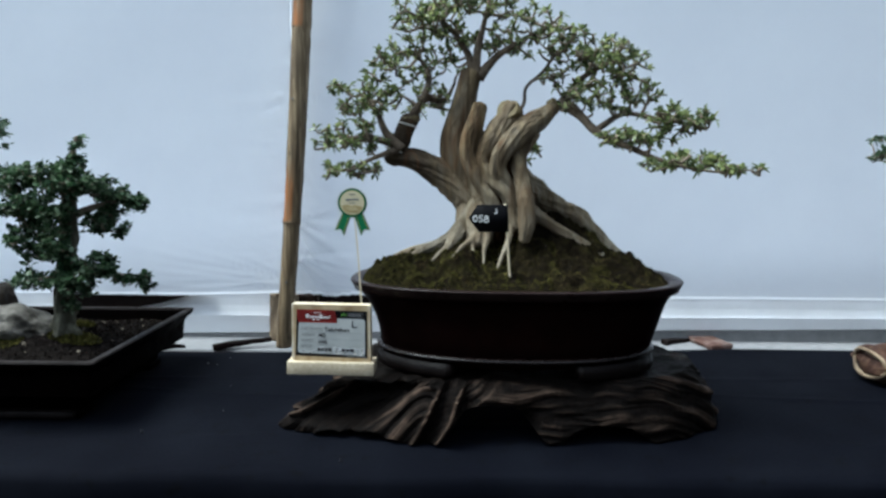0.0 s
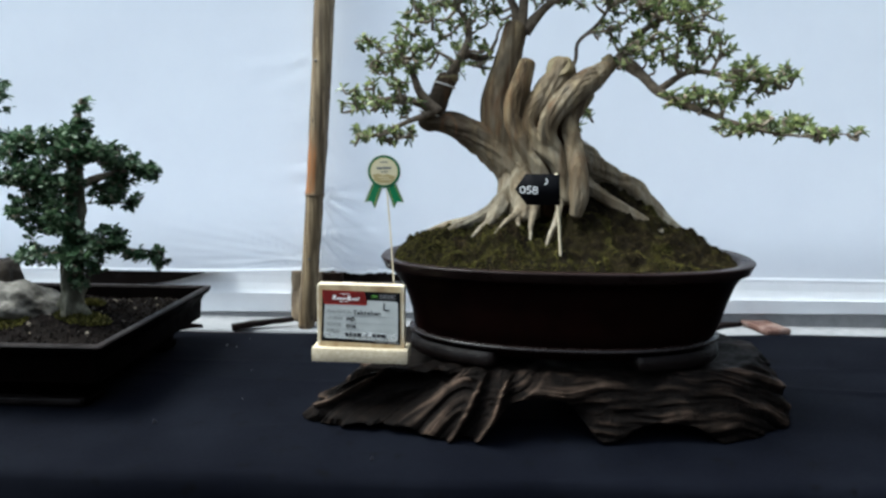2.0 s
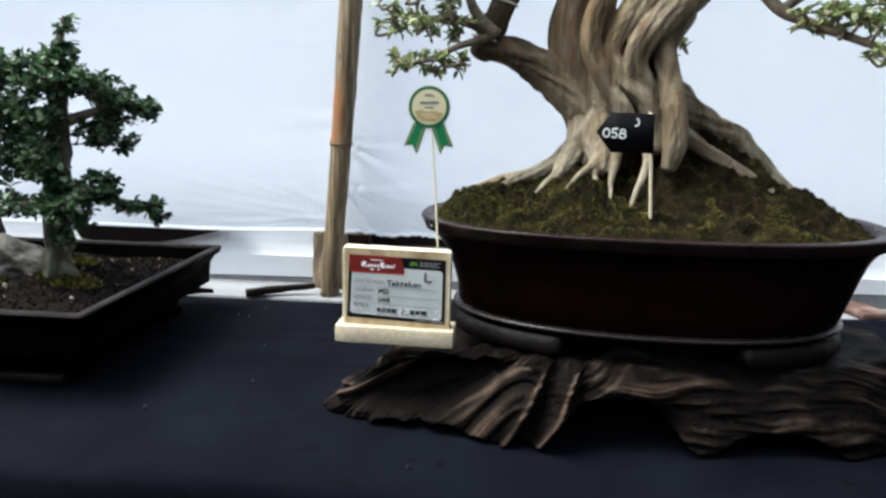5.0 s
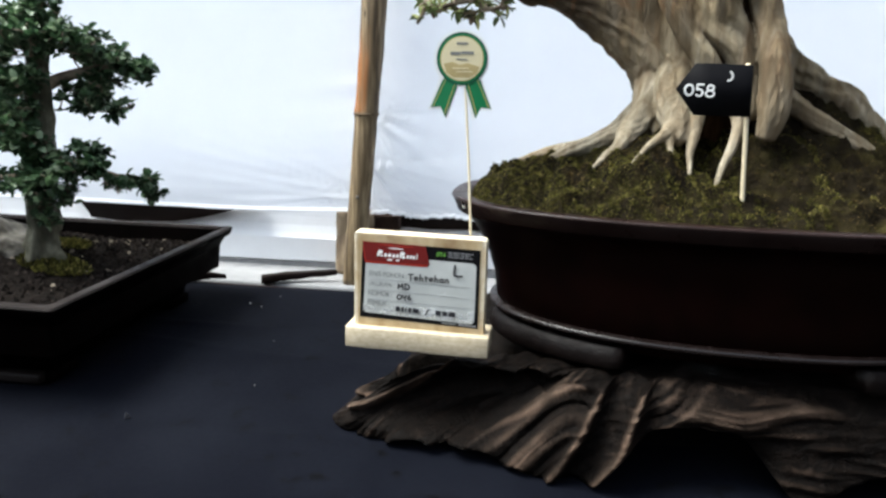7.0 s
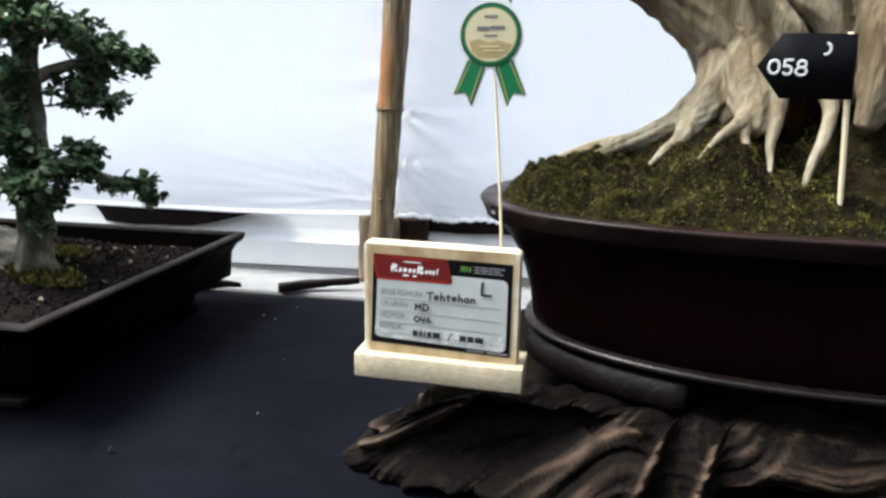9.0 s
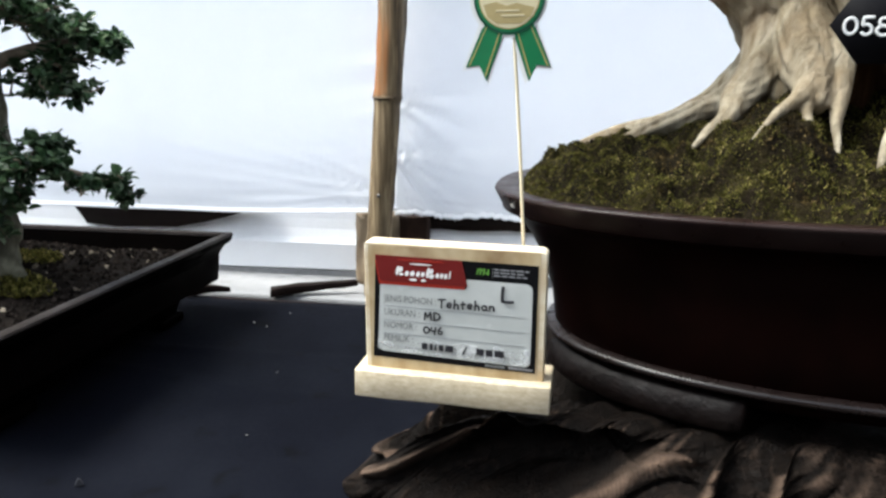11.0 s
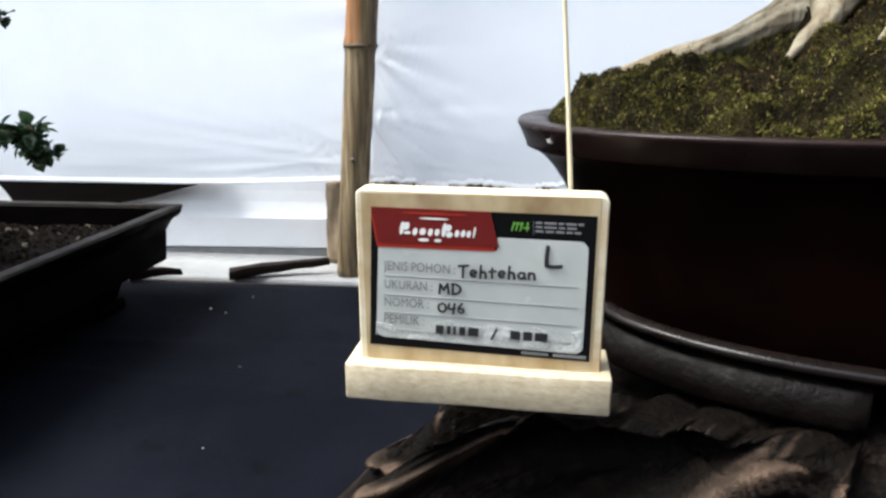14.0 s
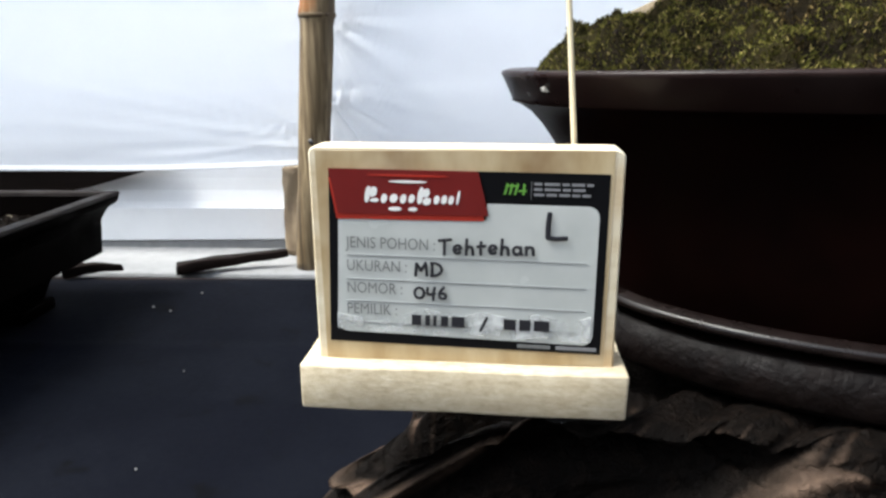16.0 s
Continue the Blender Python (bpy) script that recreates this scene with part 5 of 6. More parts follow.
    top_pads = [((-0.037, 0.056, 0.574), (0.1, 0.08, 0.044), 64), ((0.056, 0.053, 0.506), (0.095, 0.08, 0.056), 46), ((0.149, 0.051, 0.479), (0.095, 0.07, 0.048), 44), ((0.074, 0.102, 0.268), (0.014, 0.02, 0.03), 6), ((-0.015, 0.078, 0.484), (0.06, 0.06, 0.04), 14), ((0.137, 0.043, 0.411), (0.06, 0.05, 0.03), 15)]
    right_pads = [((0.227, 0.01, 0.437), (0.085, 0.06, 0.042), 54), ((0.209, 0.018, 0.374), (0.115, 0.07, 0.038), 66), ((0.329, -0.048, 0.322), (0.075, 0.05, 0.026), 48), ((0.249, -0.058, 0.282), (0.08, 0.04, 0.02), 34), ((0.324, -0.118, 0.241), (0.09, 0.035, 0.018), 44), ((0.375, -0.171, 0.225), (0.045, 0.02, 0.009), 13), ((0.436, -0.2, 0.228), (0.03, 0.008, 0.003), 3)]
    pads = left_pads + top_pads + right_pads
    rnd = random.Random(21)
    twigs, lv, lf = bmesh.new(), [], []
    singles = []
    crown_pads(limbs, [(c, r, round(n * 1.2)) for c, r, n in pads], rnd, twigs, lv, lf, 0.0150, 8, 0.0027, 0.43, singles)
    part("twig_growth", twigs, M_TWIG, t)["kind"] = "stuff"
    crown = data_part("crown", lv, lf, M_LEAF, t, smooth=False)
    crown["kind"] = "stuff"
    one_v, one_f = [], []
    leaf(one_v, one_f, Vector((0, 0, 0)), Vector((1, 0, 0)), Vector((0, 0, 1)), 1.0, 1.0)
    one = None
    for at, way, up, L, wide in singles:
        d = way.normalized()
        sd = d.cross(up).normalized()
        if one is None:
            one = data_part("leaf", one_v, one_f, M_LEAF, crown, smooth=False)
            ob = one
        else:
            ob = new("leaf", one.data)
            ob.parent = crown
        nn = sd.cross(d)
        ob.matrix_local = Matrix(((d.x * L, -sd.x * wide, nn.x * L, at.x), (d.y * L, -sd.y * wide, nn.y * L, at.y), (d.z * L, -sd.z * wide, nn.z * L, at.z), (0, 0, 0, 1)))
    # pale ties round the left limb
    for (x, y, z), (nx, nz), r in (((-0.222, 0.05, 0.262), (0.3, 1), 0.0215), ((-0.196, 0.05, 0.315), (0.3, 1), 0.0205)):
        bm = bmesh.new()
        d = Vector((nx, 0, nz)).normalized()
        u = Vector((0, 1, 0))
        w = d.cross(u)
        c = Vector((x, y, z))
        loop = [(*(c + (u * math.cos(a) + w * math.sin(a)) * r), 0.0016) for a in np.linspace(0, 2 * math.pi, 19)]
        tube(bm, loop, 1, 6)
        part("tie", bm, M_WIRE, t, "pale tie round the limb")
    return t


big_bonsai()


# ---- the pine name board, the rosette and the number flag ----
SIGN = pose(-0.2035, 1.1975, 0.8635, 0, 0, -2.0)


def name_board():
    t = thing("name_board", SIGN, "raw pine stand with a printed entry card", "sign")
    bm = bmesh.new()
    rough_box(bm, -0.0818, 0.0850, 0, 0.046, 0.0005, 0.0252, 0.0014, 0.0007, 0.02, 1.0)
    part("base", bm, M_PINE_SAWN, t)
    bm = bmesh.new()
    out = [(-0.0735, 0.0240), (0.0785, 0.0240), (0.0785, 0.1320), (0.0765, 0.1343), (0.074, 0.1352), (-0.069, 0.1365), (-0.0713, 0.1355), (-0.0725, 0.1335)]
    prism(bm, out, 0.010, 0.027)
    bmesh.ops.bevel(bm, geom=list(bm.edges), offset=0.0008, segments=1, affect="EDGES")
    part("board", bm, M_PINE, t, smooth=False)
    bm = bmesh.new()
    box(bm, -0.0690, 0.0735, 0.0097, 0.0115, 0.0255, 0.1343)
    part("face_strip", bm, M_PINE_TAN, t, "tan stained face of the board", smooth=False)
    # the printed card
    y = 0.0094

    def at(u, v):
        # the card hangs a little askew
        return (-0.0626 + 0.1345 * u - 0.0041 * v + 0.0037 * u * v, 0.1259 - 0.0025 * u - 0.0903 * v - 0.0011 * u * v)

    def plate(name, outline, depth, material, label=""):
        b = bmesh.new()
        prism(b, [at(u, v) for u, v in outline], y - depth, y - depth + 0.0006)
        return part(name, b, material, t, label, smooth=False)

    def bar(u0, u1, v0, v1, depth, material, name="bar"):
        return plate(name, [(u0, v0), (u1, v0), (u1, v1), (u0, v1)], depth, material)

    plate("card", [(0, 0), (1, 0), (1, 1), (0, 1)], 0.0, M_BLACK, "black printed card")
    arc = lambda cu, cv, r, a0, a1: [(cu + r * math.cos(a) * 0.667, cv + r * math.sin(a)) for a in np.linspace(a0, a1, 7)]
    panel = [(0.035, 0.26), (0.575, 0.26), (0.575, 0.17)] + arc(0.93, 0.23, 0.06, -math.pi / 2, 0) + arc(0.93, 0.89, 0.06, 0, math.pi / 2) + arc(0.07, 0.875, 0.06, math.pi / 2, math.pi)
    plate("panel", panel, 0.0003, M_PANEL, "pale grey printed field")
    plate("ribbon_fold", [(0.0, 0.05), (0.56, 0.20), (0.565, 0.265), (0.03, 0.275)], 0.0006, M_RED2)
    plate("ribbon", [(0.0, 0.0), (0.54, 0.0), (0.582, 0.235), (0.035, 0.245)], 0.0009, M_RED, "dark red printed ribbon")
    # plain shapes in place of the emblem
    def blob(u, v, ru, rv, lean, material, name="emblem"):
        pts = [(u + ru * math.cos(a) - lean * rv * math.sin(a), v + rv * math.sin(a)) for a in np.linspace(0, 2 * math.pi, 15)[:-1]]
        return plate(name, pts, 0.0012, material)

    for u, v, ru, rv in ((0.145, 0.135, 0.012, 0.05), (0.165, 0.12, 0.018, 0.03), (0.170, 0.165, 0.02, 0.012), (0.205, 0.155, 0.014, 0.028), (0.24, 0.153, 0.018, 0.026), (0.275, 0.155, 0.014, 0.028),
                         (0.305, 0.153, 0.014, 0.026), (0.337, 0.135, 0.013, 0.052), (0.357, 0.12, 0.016, 0.026), (0.360, 0.165, 0.019, 0.022), (0.395, 0.155, 0.013, 0.026), (0.422, 0.153, 0.013, 0.026),
                         (0.447, 0.155, 0.012, 0.026), (0.472, 0.14, 0.006, 0.042), (0.245, 0.21, 0.03, 0.012), (0.31, 0.21, 0.02, 0.012), (0.29, 0.062, 0.085, 0.007)):
        blob(u, v, ru * 0.82, rv * 0.92, 0.10, M_WHITE)
    blob(0.29, 0.03, 0.15, 0.006, 0.0, M_RED2)
    for u, lean in ((0.632, 0.010), (0.650, 0.008), (0.668, 0.010), (0.698, 0.002)):
        plate("lime_mark", [(u, 0.118), (u + 0.007, 0.118), (u + lean + 0.008, 0.062), (u + lean, 0.058)], 0.0004, M_LIME)
    bar(0.643, 0.676, 0.066, 0.075, 0.0004, M_LIME, "lime_mark")
    bar(0.684, 0.712, 0.092, 0.101, 0.0004, M_LIME, "lime_mark")
    bar(0.728, 0.730, 0.045, 0.14, 0.0004, M_GREYPRINT)
    small = random.Random(8)
    for v, e in ((0.052, 0.965), (0.080, 0.93), (0.108, 0.935)):
        u = 0.738
        while u < e - 0.02:
            long = small.uniform(0.02, 0.055)
            bar(u, min(e, u + long), v, v + 0.013, 0.0004, M_SMALLPRINT, "small_print")
            u += long + 0.008
    for v in (0.475, 0.615, 0.745, 0.872):
        bar(0.065, 0.935, v, v + 0.007, 0.0006, M_RULE, "rule")
    for u0, u1 in ((0.70, 0.82), (0.84, 0.985)):
        bar(u0, u1, 0.962, 0.982, 0.0004, M_GREYPRINT if u0 < 0.8 else M_SMALLPRINT)

    tape = [(0.03 + 0.93 * k / 14, 0.795 + 0.02 * math.sin(k * 2.1) + (0.03 if k < 4 else 0)) for k in range(15)] + [(0.96 - 0.93 * k / 14, 0.925 + 0.008 * math.sin(k * 1.7)) for k in range(15)]
    plate("clear_tape", tape, 0.0014, M_TAPE, "strip of wrinkled clear tape")

    def words(body, u, v, size, material, bold=0.0, squeeze=1.0, shear=0.0, tilt=0.0):
        x, z = at(u, v)
        text_part("lettering", body, size, x, z, y - 0.0011, material, t, shear, bold, squeeze, tilt + 1.3)

    words("JENIS POHON :", 0.065, 0.435, 0.0084, M_GREYPRINT, 0.0, 0.80)
    words("UKURAN :", 0.065, 0.567, 0.0084, M_GREYPRINT, 0.0, 0.80)
    words("NOMOR :", 0.065, 0.697, 0.0084, M_GREYPRINT, 0.0, 0.80)
    words("PEMILIK :", 0.065, 0.823, 0.0084, M_GREYPRINT, 0.0, 0.80)
    def written(body, u, v, size, width, wide, tilt):
        x, z = at(u, v)
        handwriting(body, size, x, z, y - 0.0016, width, M_INK, t, wide, tilt)

    written("Tehtehan", 0.408, 0.455, 0.0076, 0.00165, 1.25, 0.7)
    written("MD", 0.322, 0.580, 0.0069, 0.00165, 1.15, 0.2)
    written("046", 0.318, 0.713, 0.0062, 0.00155, 1.20, -0.3)
    written("L", 0.788, 0.347, 0.0125, 0.0026, 0.92, -2.8)
    # the owner's name as plain bars
    for u0, u1 in ((0.310, 0.345), (0.36, 0.378), (0.39, 0.402), (0.418, 0.445), (0.458, 0.505), (0.648, 0.692), (0.705, 0.745), (0.757, 0.812)):
        bar(u0, u1, 0.812, 0.872, 0.0018, M_INK, "ink_bar")
    written("/", 0.565, 0.885, 0.0068, 0.0015, 1.0, 0.0)
    return t


name_board()


def disc_outline(cx, cz, r, n=40):
    return [(cx + r * math.cos(2 * math.pi * k / n), cz + r * math.sin(2 * math.pi * k / n)) for k in range(n)]


def rosette():
    m = pose(-0.162, 1.238, 1.19, 0, 0, 0)
    t = thing("award_rosette", m, "green and cream paper award rosette on a thin stick", "rosette")

    def flat(name, outline, y, material, label=""):
        b = bmesh.new()
        prism(b, outline, y, y + 0.0006)
        return part(name, b, material, t, label, smooth=False)

    tail = lambda s, g: [(s * (0.002 - g), -0.022 + g), (s * (0.019 + g), -0.018 + g), (s * (0.0335 + g), -0.052 - g), (s * (0.0225), -0.0505 - g), (s * (0.0165 - g), -0.0625 - g)]
    flat("backing", disc_outline(-0.0004, 0, 0.0300), 0.0004, M_WHITE, "white paper edge")
    for s in (-1, 1):
        flat("tail_backing", [(x - 0.0006, z) for x, z in tail(s, 0.0022)], 0.0010, M_WHITE)
        flat("tail_edge", tail(s, 0.0), 0.0005, M_GREEN_DARK)
        flat("tail", tail(s, -0.0007), 0.0002, M_GREEN, "green ribbon tail")
        flat("tail_stripe", [(s * 0.0165, -0.021), (s * 0.0172, -0.0208), (s * 0.0312, -0.0505), (s * 0.0302, -0.0508)], 0.0001, M_GOLD)
        flat("tail_stripe", [(s * 0.0062, -0.0245), (s * 0.0070, -0.0245), (s * 0.0182, -0.058), (s * 0.0172, -0.0588)], 0.0001, M_GOLD)
    flat("ring", disc_outline(0, 0, 0.0275), -0.0004, M_GREEN_DARK, "dark green ring")
    flat("ring_inner", disc_outline(0, 0, 0.0255), -0.0006, M_GREEN, "green ring")
    flat("gold_ring", disc_outline(0, 0, 0.0235), -0.0007, M_GOLD)
    flat("face", disc_outline(0, 0, 0.0228), -0.0009, M_CREAM, "cream printed face")
    flat("print_hill", [(-0.0195, -0.0055), (-0.010, -0.0035), (-0.002, -0.0065), (0.006, -0.0045), (0.0195, -0.008), (0.0165, -0.0145), (0.009, -0.0195), (-0.009, -0.0195), (-0.0165, -0.0145)], -0.0011, M_TANPRINT, "tan printed hills")
    for x0, x1, z, h, mat in ((-0.006, 0.006, 0.015, 0.0018, M_GREYPRINT), (-0.0125, -0.0015, 0.0040, 0.0032, M_GREYPRINT), (-0.0008, 0.0125, 0.0048, 0.0030, M_GREYPRINT), (-0.006, 0.006, -0.001, 0.0012, M_GREYPRINT), (-0.010, 0.008, -0.0105, 0.0012, M_CREAM),
                             (-0.006, 0.012, -0.0140, 0.0012, M_CREAM)):
        flat("print_bar", [(x0, z), (x1, z), (x1, z + h), (x0, z + h)], -0.0014, mat)
    bm = bmesh.new()
    tube(bm, [(0.002, 0.0028, -0.005, 0.0013), (0.010, 0.0, -0.10, 0.0014), (0.017, -0.0075, -0.20, 0.0015), (0.0205, -0.0115, -0.25, 0.0015)], 3, 8)
    part("stick", bm, M_STICK, t, "pale bamboo skewer")
    return t


rosette()


def number_flag():
    m = pose(0.138, 1.222, 1.036)
    t = thing("number_flag", m, "black arrow-shaped plastic tag folded round a bamboo stick", "tag")
    bm = bmesh.new()
    tube(bm, [(0.003, 0, -0.02, 0.0021), (-0.004, 0, 0.07, 0.0023), (-0.0115, 0.0, 0.154, 0.0023)], 4, 8)
    part("stick", bm, M_STICK, t, "flat pale bamboo stick")
    # the tag wraps the stick and comes forward to an arrow tip
    cols = [(-0.081, 0.0, -0.006), (-0.062, 0.0255, -0.006), (-0.045, 0.026, -0.0065), (-0.025, 0.026, -0.0065), (-0.012, 0.026, -0.0055), (-0.003, 0.026, -0.004), (0.0012, 0.026, -0.0015), (0.002, 0.026, 0.002), (-0.001, 0.026, 0.0045), (-0.012, 0.026, 0.0052), (-0.03, 0.026, 0.0048)]
    bm = bmesh.new()
    prev = None
    for x, h, y in cols:
        x = -0.0795 + (x + 0.081) * 0.885
        top = bm.verts.new((x, y, 0.127 + h - 0.02 * (x + 0.04)))
        low = bm.verts.new((x + 0.003, y, 0.127 - h * 0.96)) if h else top
        if prev:
            if prev[0] is prev[1]:
                bm.faces.new((prev[0], low, top))
            else:
                bm.faces.new((prev[0], prev[1], low, top))
        prev = (top, low)
    tag = part("tag", bm, M_FLAG, t)
    sol = tag.modifiers.new("thickness", "SOLIDIFY")
    sol.thickness, sol.offset = 0.0008, 0
    handwriting("058", 0.0118, -0.0712, 0.1215, -0.0074, 0.0021, M_WHITE, t, 1.05, -2.0)
    handwriting("J", 0.0105, -0.0310, 0.1365, -0.0074, 0.0020, M_WHITE, t, 0.8, 0.0)
    return t


number_flag()


# ---- the bonsai landscape in the rectangular tray ----
TRAY = Matrix.Translation((-1.045, 1.44, TABLE_Z))


def tray_pot():
    t = thing("tray_pot", TRAY, "shallow rectangular dark brown clay bonsai tray", "plant pot")
    ax, ay = 0.392, 0.249

    def bowl(bm, section, floor):
        rings = []
        for inset, z in section:
            ring = []
            for sx, sy in ((-1, -1), (1, -1), (1, 1), (-1, 1)):
                c = 0.006
                for k in range(4):
                    a = math.atan2(sy, sx) + (-math.pi / 4 + k * math.pi / 6)
                    ring.append(bm.verts.new((sx * (ax - inset - c) + c * math.cos(a), sy * (ay - inset - c) + c * math.sin(a), z)))
            rings.append(ring)
        for a, b in zip(rings, rings[1:]):
            for k in range(16):
                bm.faces.new((a[k], a[(k + 1) % 16], b[(k + 1) % 16], b[k]))
        if floor:
            bm.faces.new(list(reversed(rings[0])))
            bm.faces.new(rings[-1])
        else:
            for k in range(16):
                bm.faces.new((rings[-1][k], rings[-1][(k + 1) % 16], rings[0][(k + 1) % 16], rings[0][k]))

    prof = [(0.082, 0.010), (0.076, 0.012), (0.072, 0.018), (0.066, 0.036), (0.060, 0.046), (0.056, 0.049), (0.050, 0.054), (0.044, 0.060), (0.040, 0.068), (0.034, 0.071), (0.028, 0.078), (0.023, 0.090),
            (0.018, 0.104), (0.013, 0.114), (0.010, 0.118), (0.006, 0.120), (0.003, 0.1235), (0.0012, 0.1300), (0.0165, 0.1301), (0.022, 0.06)]
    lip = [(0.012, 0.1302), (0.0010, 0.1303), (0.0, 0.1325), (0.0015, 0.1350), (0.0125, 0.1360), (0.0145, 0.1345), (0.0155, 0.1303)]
    for name, section, mat in (("body", prof, M_TRAY), ("rim", lip, M_TRAY_LIT)):
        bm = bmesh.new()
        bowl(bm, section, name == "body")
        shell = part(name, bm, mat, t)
        es = shell.modifiers.new("edges", "EDGE_SPLIT")
        es.split_angle = radians(38)
    for sx in (-1, 1):
        for sy in (-1, 1):
            bm = bmesh.new()
            box(bm, sx * 0.275 - 0.05, sx * 0.275 + 0.05, sy * 0.155 - 0.03, sy * 0.155 + 0.03, 0, 0.016, 0.004)
            part("foot", bm, M_TRAY, t)
    bm = bmesh.new()
    box(bm, -0.320, 0.316, -0.196, -0.170, 0.003, 0.016, 0.003)
    part("base_band", bm, M_TRAY_LIT, t)
    return t


tray_pot()


def tray_soil():
    t = thing("tray_soil", TRAY, "dark gravelly soil with moss patches filling the tray", "soil", kind="stuff")
    ax, ay = 0.366, 0.226
    nx, ny = 110, 66
    verts, faces = [], []
    hh = lambda x, y: 0.122 + 0.010 * noise.noise(Vector((x * 7, y * 7, 4))) + 0.03 * math.exp(-((x - 0.1) / 0.22) ** 2 - ((y + 0.0) / 0.12) ** 2) - 0.02 * max(abs(x / ax), abs(y / ay)) ** 6
    for i in range(nx):
        for j in range(ny):
            x, y = -ax + 2 * ax * i / (nx - 1), -ay + 2 * ay * j / (ny - 1)
            verts.append((x, y, hh(x, y) - 0.006 + 0.004 * noise.noise(Vector((x * 90, y * 90, 1)))))
    for i in range(nx - 1):
        for j in range(ny - 1):
            faces.append((i * ny + j, (i + 1) * ny + j, (i + 1) * ny + j + 1, i * ny + j + 1))
    soil = data_part("soil", verts, faces, M_SOIL, t)
    so = soil.modifiers.new("depth", "SOLIDIFY")
    so.thickness, so.offset = 0.02, -1
    rnd = random.Random(5)
    gv, gf = [], []
    for _ in range(4200):
        x, y = rnd.uniform(-ax, ax), rnd.uniform(-ay, ay)
        if x < -0.1 and rnd.random() < 0.6:
            continue
        chunk(gv, gf, (x, y, hh(x, y) - 0.004), rnd.uniform(0.0018, 0.0048), rnd)
    data_part("grains", gv, gf, M_GRAIN, t, smooth=False)["kind"] = "stuff"
    tv, tf = [], []
    for _ in range(2200):
        a, r = rnd.uniform(0, 6.283), math.sqrt(rnd.random())
        cx, cy, rx, ry = rnd.choice(((0.25, -0.06, 0.055, 0.03), (0.09, -0.10, 0.07, 0.04), (0.2, 0.02, 0.05, 0.04)))
        x, y = cx + rx * r * math.cos(a), cy + ry * r * math.sin(a)
        leaf(tv, tf, Vector((x, y, hh(x, y) - 0.004)), Vector((rnd.gauss(0, .7), rnd.gauss(0, .7), 1)), Vector((rnd.gauss(0, 1), rnd.gauss(0, 1), .1)), rnd.uniform(0.004, 0.009), 0.004)
    data_part("moss_tufts", tv, tf, M_TUFT, t, smooth=False)["kind"] = "stuff"
    return t


tray_soil()


def rock(m, size, label, seed, material=M_ROCK):
    bm = bmesh.new()
    bmesh.ops.create_icosphere(bm, subdivisions=4, radius=1)
    for v in bm.verts:
        n = v.co.normalized()
        k = 1 + 0.30 * noise.noise(n * 1.6 + Vector((seed, 0, 0))) + 0.12 * noise.noise(n * 4 + Vector((0, seed, 0))) + 0.15 * abs(noise.noise(n * 7 + Vector((seed, seed, 0)))) + 0.10 * noise.noise(n * 14) + 0.05 * noise.noise(n * 30)
        v.co = Vector((n.x * size[0] * k, n.y * size[1] * k, max(-0.4, n.z * k) * size[2]))
    ob = part("landscape_rock", bm, material)
    ob.matrix_world = m
    return tagged(ob, label, "rock", "rocks in the tray")


rock(pose(-0.940, 1.405, 0.902, 0, 16, 8), (0.10, 0.06, 0.040), "pale rugged rock set at the trunk's foot", 1.0)
rock(pose(-1.03, 1.45, 0.925, 0, -10, 60), (0.055, 0.055, 0.070), "brown upright rock in the tray", 4.0, M_ROCK_BROWN)


def tray_tree(m, name_label, trunk, limbs, pads, seed):
    t = thing("bonsai_tree", m, name_label, "bonsai tree", "bonsais in the tray")
    bm = bmesh.new()
    for i, s in enumerate(trunk):
        tube(bm, s, 10, 24, 0.34, 0.26, seed + i)
    tr = part("trunk", bm, M_BARK_GREY, t)
    rem = tr.modifiers.new("fuse", "REMESH")
    rem.mode, rem.voxel_size, rem.use_smooth_shade = "VOXEL", 0.003, True
    for i, l in enumerate(limbs):
        bm = bmesh.new()
        tube(bm, l, 6, 8, 0.3, seed=i + seed)
        part("limb", bm, M_TWIG, t)
    rnd = random.Random(int(seed * 10))
    twigs, lv, lf = bmesh.new(), [], []
    crown_pads(limbs + trunk[:1], [(c, r, round(n * 0.86)) for c, r, n in pads], rnd, twigs, lv, lf, 0.0134, 17, 0.0012, 0.74, None, 0.0045)
    part("twig_growth", twigs, M_TWIG, t)["kind"] = "stuff"
    data_part("crown", lv, lf, M_LEAF_DARK, t, smooth=False)["kind"] = "stuff"
    return t


